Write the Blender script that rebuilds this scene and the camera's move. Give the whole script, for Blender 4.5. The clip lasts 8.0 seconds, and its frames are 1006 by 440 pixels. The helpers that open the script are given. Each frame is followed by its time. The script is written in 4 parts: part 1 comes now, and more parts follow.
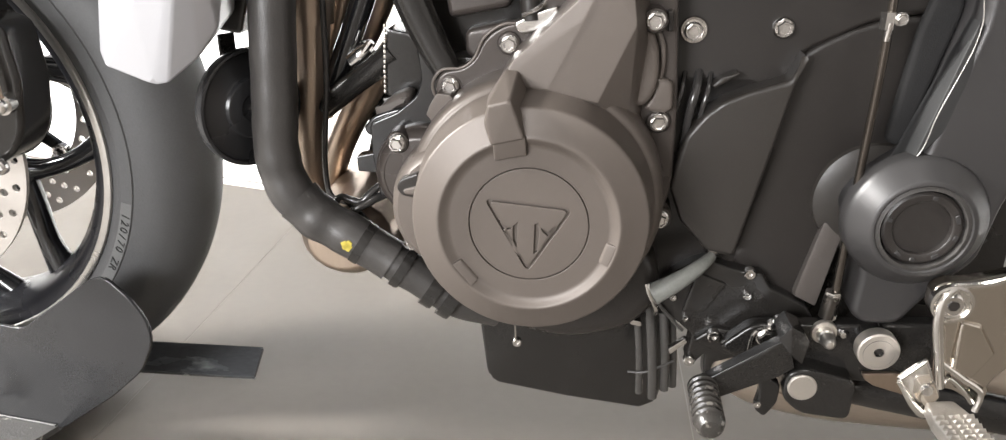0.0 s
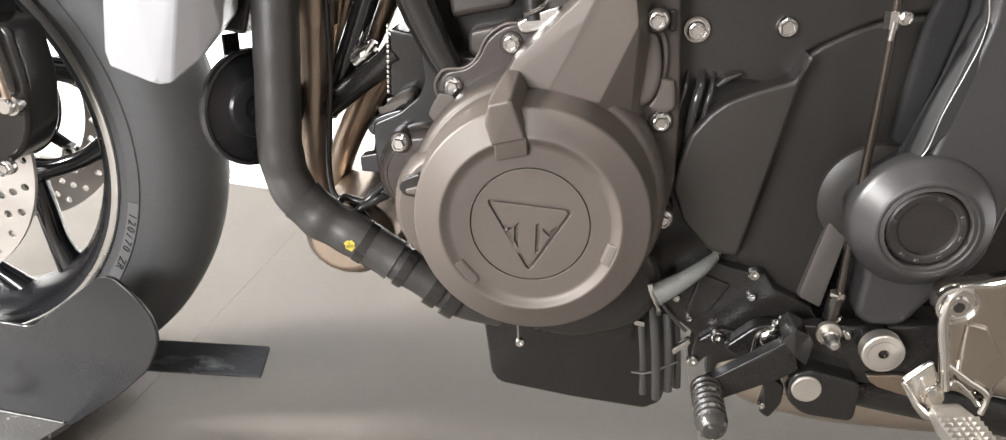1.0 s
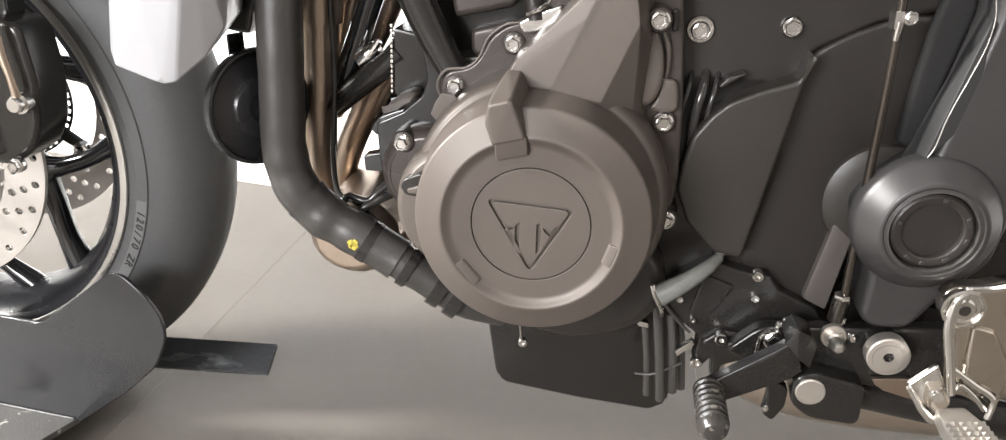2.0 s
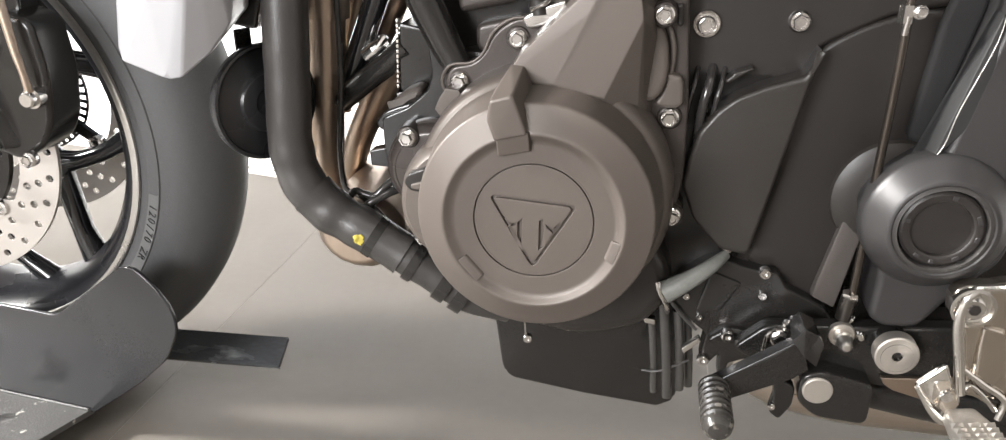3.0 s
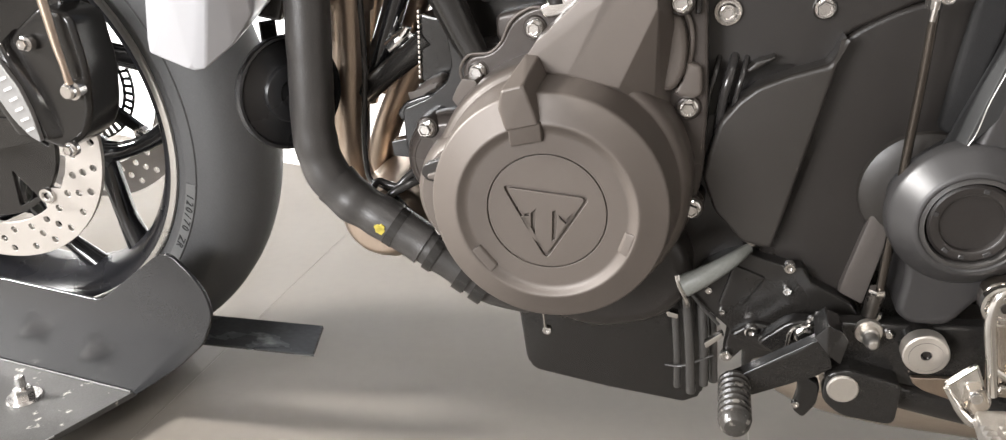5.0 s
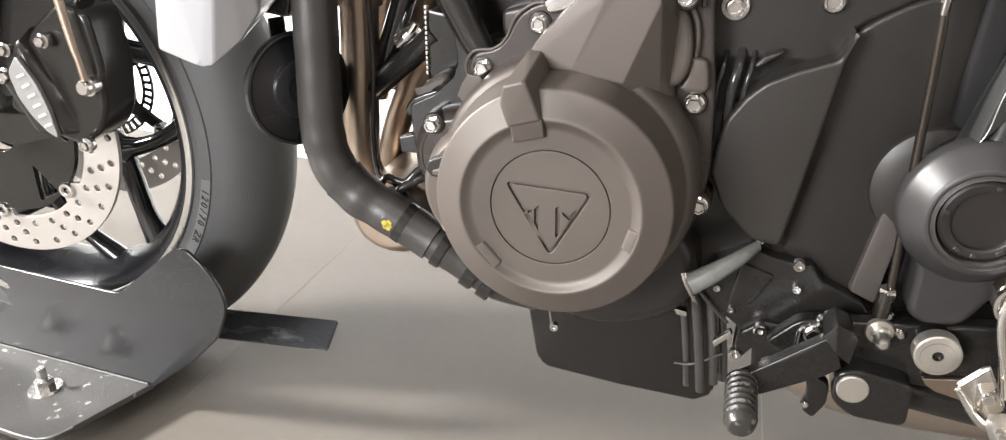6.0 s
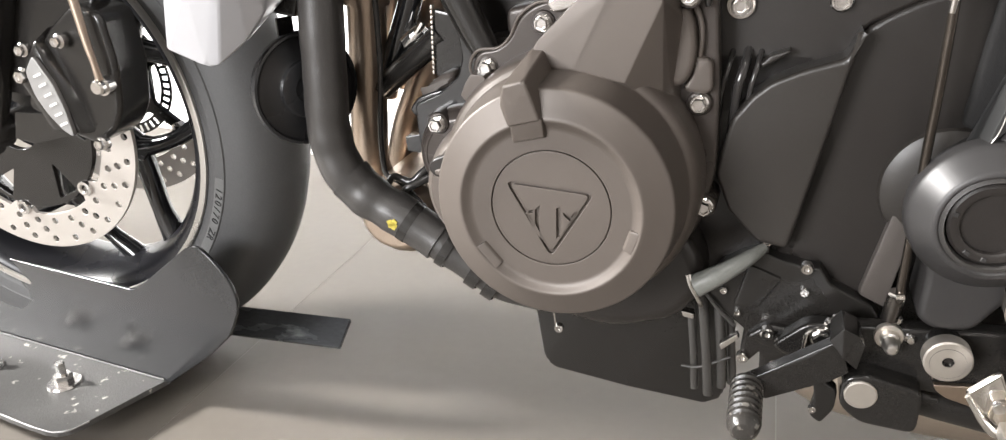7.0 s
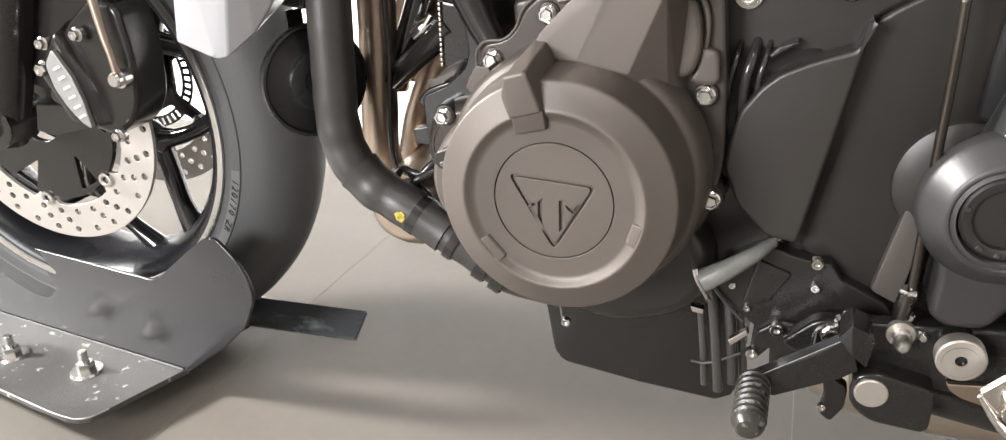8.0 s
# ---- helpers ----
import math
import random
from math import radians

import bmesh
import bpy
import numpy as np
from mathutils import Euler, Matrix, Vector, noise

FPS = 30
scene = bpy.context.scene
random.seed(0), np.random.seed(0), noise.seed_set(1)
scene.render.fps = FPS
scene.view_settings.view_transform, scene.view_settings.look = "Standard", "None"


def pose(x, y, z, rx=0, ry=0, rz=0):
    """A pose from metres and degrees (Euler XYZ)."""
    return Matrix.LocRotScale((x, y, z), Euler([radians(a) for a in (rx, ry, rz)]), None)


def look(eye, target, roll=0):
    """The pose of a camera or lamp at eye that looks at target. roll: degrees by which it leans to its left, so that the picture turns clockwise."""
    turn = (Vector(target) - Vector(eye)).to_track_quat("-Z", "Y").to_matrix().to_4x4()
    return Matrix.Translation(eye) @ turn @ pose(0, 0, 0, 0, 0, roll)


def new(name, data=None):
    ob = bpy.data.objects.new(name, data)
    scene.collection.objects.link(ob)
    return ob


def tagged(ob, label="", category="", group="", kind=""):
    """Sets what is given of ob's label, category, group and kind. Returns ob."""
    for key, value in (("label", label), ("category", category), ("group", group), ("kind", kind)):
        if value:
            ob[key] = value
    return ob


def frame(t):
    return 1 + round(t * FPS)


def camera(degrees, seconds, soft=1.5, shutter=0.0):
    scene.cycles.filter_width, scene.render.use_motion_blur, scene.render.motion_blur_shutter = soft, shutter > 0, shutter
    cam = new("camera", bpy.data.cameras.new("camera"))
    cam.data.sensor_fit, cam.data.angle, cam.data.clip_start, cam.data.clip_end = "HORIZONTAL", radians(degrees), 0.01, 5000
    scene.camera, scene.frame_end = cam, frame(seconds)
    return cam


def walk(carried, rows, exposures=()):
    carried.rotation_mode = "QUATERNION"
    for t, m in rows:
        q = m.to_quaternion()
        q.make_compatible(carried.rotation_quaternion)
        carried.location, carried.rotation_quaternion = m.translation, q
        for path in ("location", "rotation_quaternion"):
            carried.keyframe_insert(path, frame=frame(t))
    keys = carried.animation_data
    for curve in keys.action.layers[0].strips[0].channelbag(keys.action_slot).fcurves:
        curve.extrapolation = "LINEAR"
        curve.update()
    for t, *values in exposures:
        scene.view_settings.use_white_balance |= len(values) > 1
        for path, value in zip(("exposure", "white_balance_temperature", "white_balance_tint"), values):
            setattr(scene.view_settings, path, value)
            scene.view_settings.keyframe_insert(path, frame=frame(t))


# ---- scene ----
cam = camera(62.8, 8.0, soft=1.25)
METRES, EYE, TILT, LEAN, TURN = 0.124, 0.587, -21.0, 0.0, 0.0
ROWS = [
    (0.0, 0.0, 0.0, 0.0, 0.0, 0.0, -0.0),
    (0.5, 0.0305, 0.0001, 0.0016, 0.45, -0.07, 0.01),
    (1.0, 0.0622, 0.0024, -0.0019, 0.84, 0.02, -0.1),
    (1.5, 0.1038, 0.0047, -0.0017, 1.36, 0.04, -0.24),
    (3.0, 0.259, 0.0285, 0.0215, 3.44, -0.54, -0.61),
    (3.5, 0.3226, 0.0375, 0.0225, 4.44, -0.76, -0.69),
    (4.0, 0.3887, 0.0454, 0.0042, 5.53, -0.83, -0.85),
    (4.5, 0.45, 0.0529, 0.0031, 6.5, -0.9, -0.97),
    (6.0, 0.6515, 0.1011, 0.0085, 9.39, -1.33, -1.24),
    (6.5, 0.725, 0.1238, 0.0173, 10.35, -1.48, -1.38),
    (7.0, 0.8039, 0.1501, 0.0184, 11.38, -1.44, -1.52),
    (7.5, 0.8852, 0.1808, 0.0251, 12.51, -1.65, -1.55),
    (8.0, 0.9644, 0.2113, 0.0119, 13.63, -1.89, -1.79),
]
walk(cam, [(t, pose(0, 0, EYE, TILT, LEAN, TURN) @ pose(METRES * x, METRES * y, METRES * z, 90 + pitch, roll, yaw)) for t, x, y, z, yaw, pitch, roll in ROWS])

# ---- world, light ----
world = bpy.data.worlds.new("sky")
scene.world = world
world.use_nodes = True
wn = world.node_tree
sky = wn.nodes.new("ShaderNodeTexSky")
sky.sky_type, sky.sun_disc, sky.sun_elevation, sky.sun_rotation = "NISHITA", False, radians(40), radians(-35)
wn.nodes["Background"].inputs["Strength"].default_value = 0.05
wn.links.new(sky.outputs["Color"], wn.nodes["Background"].inputs["Color"])


def area_lamp(name, eye, target, w, h, watts, colour):
    data = bpy.data.lights.new(name, "AREA")
    data.shape, data.size, data.size_y, data.energy, data.color = "RECTANGLE", w, h, watts, colour
    ob = new(name, data)
    ob.matrix_world = look(eye, target)
    return ob


# daylight in the openings: glazed shopfront behind the motorcycle, windows on the camera's side
area_lamp("shopfront_daylight", (-0.45, 1.60, 1.25), (-0.75, 0.4, 0.5), 3.2, 2.2, 5.0, (1.0, 0.985, 0.975))
area_lamp("side_window_daylight", (-3.80, 0.38, 2.40), (-0.3, 0.72, 0.15), 0.55, 0.55, 620, (1.0, 0.985, 0.96))
area_lamp("front_window_daylight", (-1.70, -1.87, 1.12), (-1.50, 0.0, 0.90), 1.25, 1.05, 153, (0.985, 0.985, 1.0))

# added overhead fill, not a known lamp of the room
area_lamp("added_ceiling_fill", (0.35, -1.15, 2.985), (0.35, -1.15, 0.0), 0.56, 0.56, 12, (1.0, 0.955, 0.90))


# ---- materials ----
def material(name, base, rough=0.5, metal=0.0, grain=400.0, vary=0.12, bump=0.0, big=9.0, spots=None, coat=0.0, rough_vary=0.1, stretch=(1, 1, 1)):
    """Node material: base colour broken up at two scales, uneven gloss, fine relief; spots: colour of scattered wear."""
    m = bpy.data.materials.new(name)
    m.use_nodes = True
    nt = m.node_tree
    b = nt.nodes["Principled BSDF"]
    co = nt.nodes.new("ShaderNodeTexCoord")
    mp = nt.nodes.new("ShaderNodeMapping")
    mp.inputs["Scale"].default_value = stretch
    nt.links.new(co.outputs["Object"], mp.inputs["Vector"])

    def noise_tex(scale, detail):
        n = nt.nodes.new("ShaderNodeTexNoise")
        n.inputs["Scale"].default_value, n.inputs["Detail"].default_value = scale, detail
        nt.links.new(mp.outputs["Vector"], n.inputs["Vector"])
        return n

    def blend(mode, fac, a, c):
        x = nt.nodes.new("ShaderNodeMix")
        x.data_type, x.blend_type = "RGBA", mode
        for sock, v in ((x.inputs[0], fac), (x.inputs[6], a), (x.inputs[7], c)):
            if isinstance(v, bpy.types.NodeSocket):
                nt.links.new(v, sock)
            else:
                sock.default_value = v
        return x.outputs[2]

    fine, broad = noise_tex(grain, 3.0), noise_tex(big, 4.0)
    lo = tuple(c * (1 - vary) for c in base) + (1,)
    hi = tuple(min(1, c * (1 + vary)) for c in base) + (1,)
    col = blend("MIX", broad.outputs["Fac"], lo, hi)
    gr = nt.nodes.new("ShaderNodeMapRange")
    gr.inputs["To Min"].default_value, gr.inputs["To Max"].default_value = 1 - vary, 1 + vary
    nt.links.new(fine.outputs["Fac"], gr.inputs["Value"])
    col = blend("MULTIPLY", 1.0, col, gr.outputs["Result"])
    if spots:
        sp = noise_tex(spots[1], 6.0)
        ramp = nt.nodes.new("ShaderNodeValToRGB")
        ramp.color_ramp.elements[0].position, ramp.color_ramp.elements[1].position = spots[2], spots[2] + 0.06
        nt.links.new(sp.outputs["Fac"], ramp.inputs["Fac"])
        col = blend("MIX", ramp.outputs["Color"], col, tuple(spots[0]) + (1,))
    nt.links.new(col, b.inputs["Base Color"])
    rr = nt.nodes.new("ShaderNodeMapRange")
    rr.inputs["To Min"].default_value, rr.inputs["To Max"].default_value = max(0.02, rough - rough_vary), min(1, rough + rough_vary)
    nt.links.new(broad.outputs["Fac"], rr.inputs["Value"])
    nt.links.new(rr.outputs["Result"], b.inputs["Roughness"])
    b.inputs["Metallic"].default_value = metal
    b.inputs["Coat Weight"].default_value = coat
    b.inputs["Coat Roughness"].default_value = 0.12
    if bump:
        bp = nt.nodes.new("ShaderNodeBump")
        bp.inputs["Strength"].default_value, bp.inputs["Distance"].default_value = bump, 0.0006
        nt.links.new(fine.outputs["Fac"], bp.inputs["Height"])
        nt.links.new(bp.outputs["Normal"], b.inputs["Normal"])
    return m


GRAPHITE = material("graphite_cast_paint", (0.099, 0.083, 0.072), 0.44, 0.20, 1500, 0.05, 0.12, 14)
BLACK = material("black_satin_paint", (0.016, 0.0148, 0.0138), 0.19, 0.0, 900, 0.15, 0.08, 12, rough_vary=0.06)
CAST = material("black_cast_crackle", (0.019, 0.0165, 0.015), 0.29, 0.0, 700, 0.2, 0.25, 10)
PLASTIC = material("black_moulded_plastic", (0.022, 0.019, 0.0175), 0.38, 0.0, 1200, 0.12, 0.2, 8)
SIDEPL = material("dark_side_panel_plastic", (0.0195, 0.0168, 0.0152), 0.36, 0.0, 1200, 0.12, 0.2, 8)
COVERPL = material("satin_sprocket_cover_plastic", (0.0285, 0.0250, 0.0220), 0.38, 0.0, 1200, 0.12, 0.2, 8)
GUARDPL = material("black_guard_plastic", (0.016, 0.0145, 0.0132), 0.27, 0.0, 1200, 0.12, 0.2, 8)
GLOSS = material("black_gloss_paint", (0.012, 0.012, 0.013), 0.12, 0.0, 300, 0.1, 0.0, 8, coat=0.6, rough_vary=0.05)
HOSE = material("black_hose_rubber", (0.042, 0.039, 0.037), 0.36, 0.0, 900, 0.2, 0.35, 20)
HORNBLK = material("satin_black_horn_paint", (0.016, 0.016, 0.017), 0.26, 0.0, 600, 0.1, 0.05, 12, rough_vary=0.08)
# near-black that paints the shadow in the recess beside the arm
GAPSHADE = material("recess_shade_black", (0.008, 0.0075, 0.0075), 0.85, 0.0, 900, 0.2, 0.3, 20)
RODBLK = material("dark_plated_rod_shank", (0.085, 0.073, 0.062), 0.24, 0.85, 500, 0.1, 0.05, 30, rough_vary=0.04)
TYRE = material("tyre_rubber", (0.062, 0.062, 0.063), 0.55, 0.0, 500, 0.15, 0.3, 6)
PRINTBAND = material("tyre_sidewall_label", (0.105, 0.105, 0.104), 0.5, 0.0, 500, 0.15, 0.2, 12)
PRINT = material("tyre_moulded_print", (0.015, 0.015, 0.015), 0.6, 0.0, 500, 0.1)
STEEL = material("zinc_plated_steel", (0.70, 0.68, 0.66), 0.20, 1.0, 600, 0.05, 0.06, 30, rough_vary=0.04)
POLISH = material("polished_aluminium", (0.76, 0.74, 0.71), 0.15, 1.0, 500, 0.06, 0.06, 25)
PEGALU = material("bare_cast_aluminium", (0.60, 0.57, 0.53), 0.34, 0.95, 700, 0.1, 0.3, 30)
HEADER = material("heat_tinted_stainless", (0.44, 0.355, 0.285), 0.36, 1.0, 250, 0.10, 0.06, 16, stretch=(1, 1, 0.15))
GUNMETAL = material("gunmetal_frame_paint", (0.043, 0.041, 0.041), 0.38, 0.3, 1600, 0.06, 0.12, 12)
# darker copy of the frame paint: shade on the arm's side put into colour
ARMSIDE = material("shaded_frame_side_paint", (0.022, 0.022, 0.022), 0.45, 0.0, 1600, 0.06, 0.12, 12)
# engine black lifted to brown: warm reflected light put into the colour
BRONZEBLK = material("engine_paint_warm_sheen", (0.056, 0.047, 0.042), 0.30, 0.25, 1200, 0.1, 0.1, 12)
SILENCER = material("brushed_stainless_silencer", (0.42, 0.36, 0.30), 0.42, 0.9, 350, 0.08, 0.05, 14, stretch=(0.2, 1, 1))
PIVSTEEL = material("dull_plated_steel", (0.60, 0.56, 0.51), 0.44, 0.9, 600, 0.05, 0.08, 30, rough_vary=0.05)
HANGER = material("polished_cast_aluminium", (0.60, 0.55, 0.49), 0.15, 1.0, 900, 0.05, 0.08, 25)
SATIN = material("satin_cast_aluminium", (0.48, 0.44, 0.40), 0.32, 0.85, 900, 0.06, 0.12, 25)
DISC = material("ground_disc_steel", (0.50, 0.465, 0.43), 0.44, 0.6, 900, 0.06, 0.03, 18)
SILVER = material("silver_body_paint", (0.43, 0.43, 0.45), 0.30, 0.35, 2500, 0.04, 0.0, 5, coat=0.4)
RIMLIP = material("machined_rim_lip", (0.55, 0.53, 0.50), 0.3, 0.9, 500, 0.08, 0.05, 20)
RIMBLK = material("black_wheel_paint", (0.012, 0.012, 0.014), 0.28, 0.0, 500, 0.15, 0.05, 20)
RIMBLK.node_tree.nodes["Principled BSDF"].inputs["Specular IOR Level"].default_value = 0.25

CHOCKM = material("worn_black_gloss_steel", (0.022, 0.022, 0.023), 0.19, 0.0, 500, 0.2, 0.03, 14, spots=((0.11, 0.108, 0.105), 45, 0.73), rough_vary=0.05)
PLATEM = material("dusty_black_steel", (0.062, 0.060, 0.058), 0.48, 0.1, 450, 0.3, 0.5, 16, spots=((0.46, 0.44, 0.40), 60, 0.64))
# stretched pale spots: scuffs that also paint streaks of reflected light
BARM = material("scuff_and_sheen_bar_paint", (0.050, 0.052, 0.055), 0.26, 0.0, 300, 0.3, 0.25, 40, spots=((0.18, 0.19, 0.19), 38, 0.60), coat=0.3, stretch=(0.35, 1, 1))
YELLOW = material("yellow_paint_mark", (0.42, 0.34, 0.05), 0.6, 0.0, 400, 0.1)
LABEL = material("satin_label_grey", (0.26, 0.255, 0.25), 0.40, 0.4, 600, 0.06)
PALE = material("pale_print", (0.72, 0.71, 0.68), 0.5, 0.0, 400, 0.05)
BLUEBIT = material("translucent_pale_hose", (0.165, 0.168, 0.155), 0.34, 0.0, 400, 0.2, 0.2, 60)
WALLP = material("painted_plaster", (0.22, 0.208, 0.198), 0.8, 0.0, 120, 0.05, 0.1, 2)
WARMW = material("warm_painted_plaster", (0.40, 0.380, 0.362), 0.8, 0.0, 120, 0.05, 0.1, 2)
CEIL = material("dark_ceiling_paint", (0.11, 0.106, 0.102), 0.85, 0.0, 120, 0.04, 0.1, 2)
ALU = material("anodised_window_frame", (0.35, 0.35, 0.35), 0.4, 0.8, 300, 0.06)
TILE = material("honed_floor_tile", (0.114, 0.100, 0.084), 0.57, 0.0, 60, 0.07, 0.02, 4.0, rough_vary=0.12)
GROUT = material("floor_grout", (0.180, 0.163, 0.142), 0.6, 0.0, 300, 0.1)
RUBBER = material("worn_shiny_rubber", (0.034, 0.031, 0.028), 0.24, 0.0, 700, 0.2, 0.45, 60, spots=((0.13, 0.12, 0.105), 160, 0.60))
TUBING = material("shiny_drain_hose", (0.030, 0.028, 0.027), 0.20, 0.0, 500, 0.15, 0.1, 40, coat=0.3)
DRAIN = material("dusty_grey_drain_hose", (0.050, 0.047, 0.044), 0.22, 0.0, 500, 0.15, 0.1, 40, coat=0.2)
RODM = material("dark_plated_rod", (0.095, 0.086, 0.078), 0.30, 0.9, 500, 0.12, 0.2, 60)
# grey plastic of the duct end; on the strap a painted reflection
GREYPL = material("grey_plastic_and_sheen", (0.085, 0.074, 0.067), 0.36, 0.0, 900, 0.1, 0.15, 18)
THRESH = material("pale_threshold_stone", (0.62, 0.60, 0.57), 0.5, 0.0, 200, 0.06)


def daylight_material(strength):
    m = bpy.data.materials.new("bright_daylight")
    m.use_nodes = True
    b = m.node_tree.nodes["Principled BSDF"]
    b.inputs["Base Color"].default_value = (0.9, 0.9, 0.9, 1)
    b.inputs["Emission Color"].default_value = (1.0, 0.985, 0.96, 1)
    b.inputs["Emission Strength"].default_value = strength
    return m


def glass_material():
    m = bpy.data.materials.new("window_glass")
    m.use_nodes = True
    b = m.node_tree.nodes["Principled BSDF"]
    b.inputs["Transmission Weight"].default_value, b.inputs["Roughness"].default_value, b.inputs["IOR"].default_value = 1.0, 0.0, 1.05
    return m


# ---- shape helpers ----
def part(name, shape, mat, parent=None, label="", at=None, smooth=35):
    """Link a bmesh or a mesh as one object under a thing or a part; flat faces keep flat shading up to their bevels."""
    even = isinstance(shape, bmesh.types.BMesh) and smooth and name != "floor_tile"
    if isinstance(shape, bmesh.types.BMesh):
        me = bpy.data.meshes.new(name)
        bmesh.ops.recalc_face_normals(shape, faces=shape.faces[:])
        shape.to_mesh(me)
        shape.free()
    else:
        me = shape
    if not me.materials:
        me.materials.append(mat)
    if smooth:
        me.polygons.foreach_set("use_smooth", [True] * len(me.polygons))
        me.set_sharp_from_angle(angle=radians(smooth))
    ob = new(name, me)
    if even:
        wn_mod = ob.modifiers.new("even_shading", "WEIGHTED_NORMAL")
        wn_mod.keep_sharp = True
    ob.parent = parent
    if at is not None:
        ob.matrix_basis = at
    if label:
        tagged(ob, label)
    return ob


def fillet(pts, r, steps=4):
    """Round the corners of a closed outline by about r."""
    if r <= 0:
        return list(pts)
    out, n = [], len(pts)
    for i in range(n):
        p, a, b = (Vector(q) for q in (pts[i], pts[i - 1], pts[(i + 1) % n]))
        da, db = a - p, b - p
        k = min(r, da.length * 0.45, db.length * 0.45)
        s, e = p + da.normalized() * k, p + db.normalized() * k
        for j in range(steps + 1):
            t = j / steps
            out.append((1 - t) ** 2 * s + 2 * t * (1 - t) * p + t * t * e)
    return [tuple(v) for v in out]


def ring_points(x, z, r, n=20):
    return [(x + r * math.cos(2 * math.pi * i / n), z + r * math.sin(2 * math.pi * i / n)) for i in range(n)]


def slab(outline, y0, y1, bevel=0.002, corner=0.004, holes=()):
    """A plate in the xz plane between depths y0 and y1, with rounded rims, rounded corners and real holes."""
    cu = bpy.data.curves.new("slab", "CURVE")
    cu.dimensions, cu.fill_mode = "2D", "BOTH"
    half = abs(y1 - y0) / 2
    bevel = min(bevel, half * 0.9)
    cu.extrude, cu.bevel_depth, cu.bevel_resolution, cu.offset = half - bevel, bevel, 2, -bevel
    for loop in [fillet(outline, corner)] + [list(h) for h in holes]:
        s = cu.splines.new("POLY")
        s.points.add(len(loop) - 1)
        for q, (a, b) in zip(s.points, loop):
            q.co = (a, b, 0, 1)
        s.use_cyclic_u = True
    ob = bpy.data.objects.new("slab", cu)
    me = bpy.data.meshes.new_from_object(ob)
    bpy.data.objects.remove(ob)
    bm = bmesh.new()
    bm.from_mesh(me)
    bpy.data.meshes.remove(me)
    bmesh.ops.remove_doubles(bm, verts=bm.verts[:], dist=1e-6)
    mid = (y0 + y1) / 2
    for v in bm.verts:
        v.co = (v.co.x, mid + v.co.z, v.co.y)
    return bm


def hull(points, bevel=0.002, seg=2):
    bm = bmesh.new()
    for p in points:
        bm.verts.new(p)
    bmesh.ops.convex_hull(bm, input=bm.verts[:])
    loose = [v for v in bm.verts if not v.link_faces]
    bmesh.ops.delete(bm, geom=loose, context="VERTS")
    bmesh.ops.dissolve_limit(bm, angle_limit=radians(2), verts=bm.verts[:], edges=bm.edges[:])
    if bevel:
        bmesh.ops.bevel(bm, geom=bm.edges[:], offset=bevel, segments=seg, profile=0.6, affect="EDGES", clamp_overlap=True)
    return bm


def box(x0, x1, y0, y1, z0, z1, bevel=0.002):
    return hull([(x, y, z) for x in (x0, x1) for y in (y0, y1) for z in (z0, z1)], bevel)


def lathe(profile, segs=48, x=0.0, z=0.0, bm=None, closed=False):
    """Turn (radius, depth) pairs round the y axis through (x, z)."""
    bm = bm or bmesh.new()
    rings = []
    for r, y in profile:
        if r < 1e-6:
            rings.append([bm.verts.new((x, y, z))])
        else:
            rings.append([bm.verts.new((x + r * math.cos(2 * math.pi * i / segs), y, z + r * math.sin(2 * math.pi * i / segs))) for i in range(segs)])
    pairs = list(zip(rings, rings[1:])) + ([(rings[-1], rings[0])] if closed else [])
    for a, b in pairs:
        for i in range(segs):
            j = (i + 1) % segs
            if len(a) == 1 and len(b) > 1:
                bm.faces.new((a[0], b[i], b[j]))
            elif len(b) == 1 and len(a) > 1:
                bm.faces.new((a[i], a[j], b[0]))
            elif len(a) > 1:
                bm.faces.new((a[i], a[j], b[j], b[i]))
    return bm


def smooth_path(pts, per=8):
    """Catmull-Rom through the points."""
    p = [Vector(q) for q in pts]
    p = [p[0] * 2 - p[1]] + p + [p[-1] * 2 - p[-2]]
    out = []
    for i in range(1, len(p) - 2):
        for j in range(per):
            t = j / per
            a, b, c, d = p[i - 1], p[i], p[i + 1], p[i + 2]
            out.append(0.5 * (2 * b + (c - a) * t + (2 * a - 5 * b + 4 * c - d) * t * t + (3 * b - a - 3 * c + d) * t ** 3))
    return out + [p[-2]]


def tube(pts, r, segs=20, per=8, bm=None, flat=1.0, wobble=0.0):
    """A tube along a smooth path; r a number or one radius a given point; flat squeezes it."""
    bm = bm or bmesh.new()
    path = smooth_path(pts, per)
    rad = [r] * len(pts) if isinstance(r, (int, float)) else list(r)
    side, rings = None, []
    for k, q in enumerate(path):
        t = (path[min(k + 1, len(path) - 1)] - path[max(k - 1, 0)]).normalized()
        side = t.orthogonal().normalized() if side is None else (side - t * side.dot(t)).normalized()
        up = t.cross(side)
        f = min(k / per, len(rad) - 1.0)
        i = min(int(f), len(rad) - 2) if len(rad) > 1 else 0
        rr = rad[i] + (rad[min(i + 1, len(rad) - 1)] - rad[i]) * (f - i)
        if wobble:
            rr *= 1 + wobble * noise.noise(q * 60)
        rings.append([bm.verts.new(q + (side * math.cos(2 * math.pi * i / segs) + up * math.sin(2 * math.pi * i / segs) * flat) * rr) for i in range(segs)])
    for a, b in zip(rings, rings[1:]):
        for i in range(segs):
            bm.faces.new((a[i], a[(i + 1) % segs], b[(i + 1) % segs], b[i]))
    bm.faces.new(rings[0])
    bm.faces.new(rings[-1])
    return bm


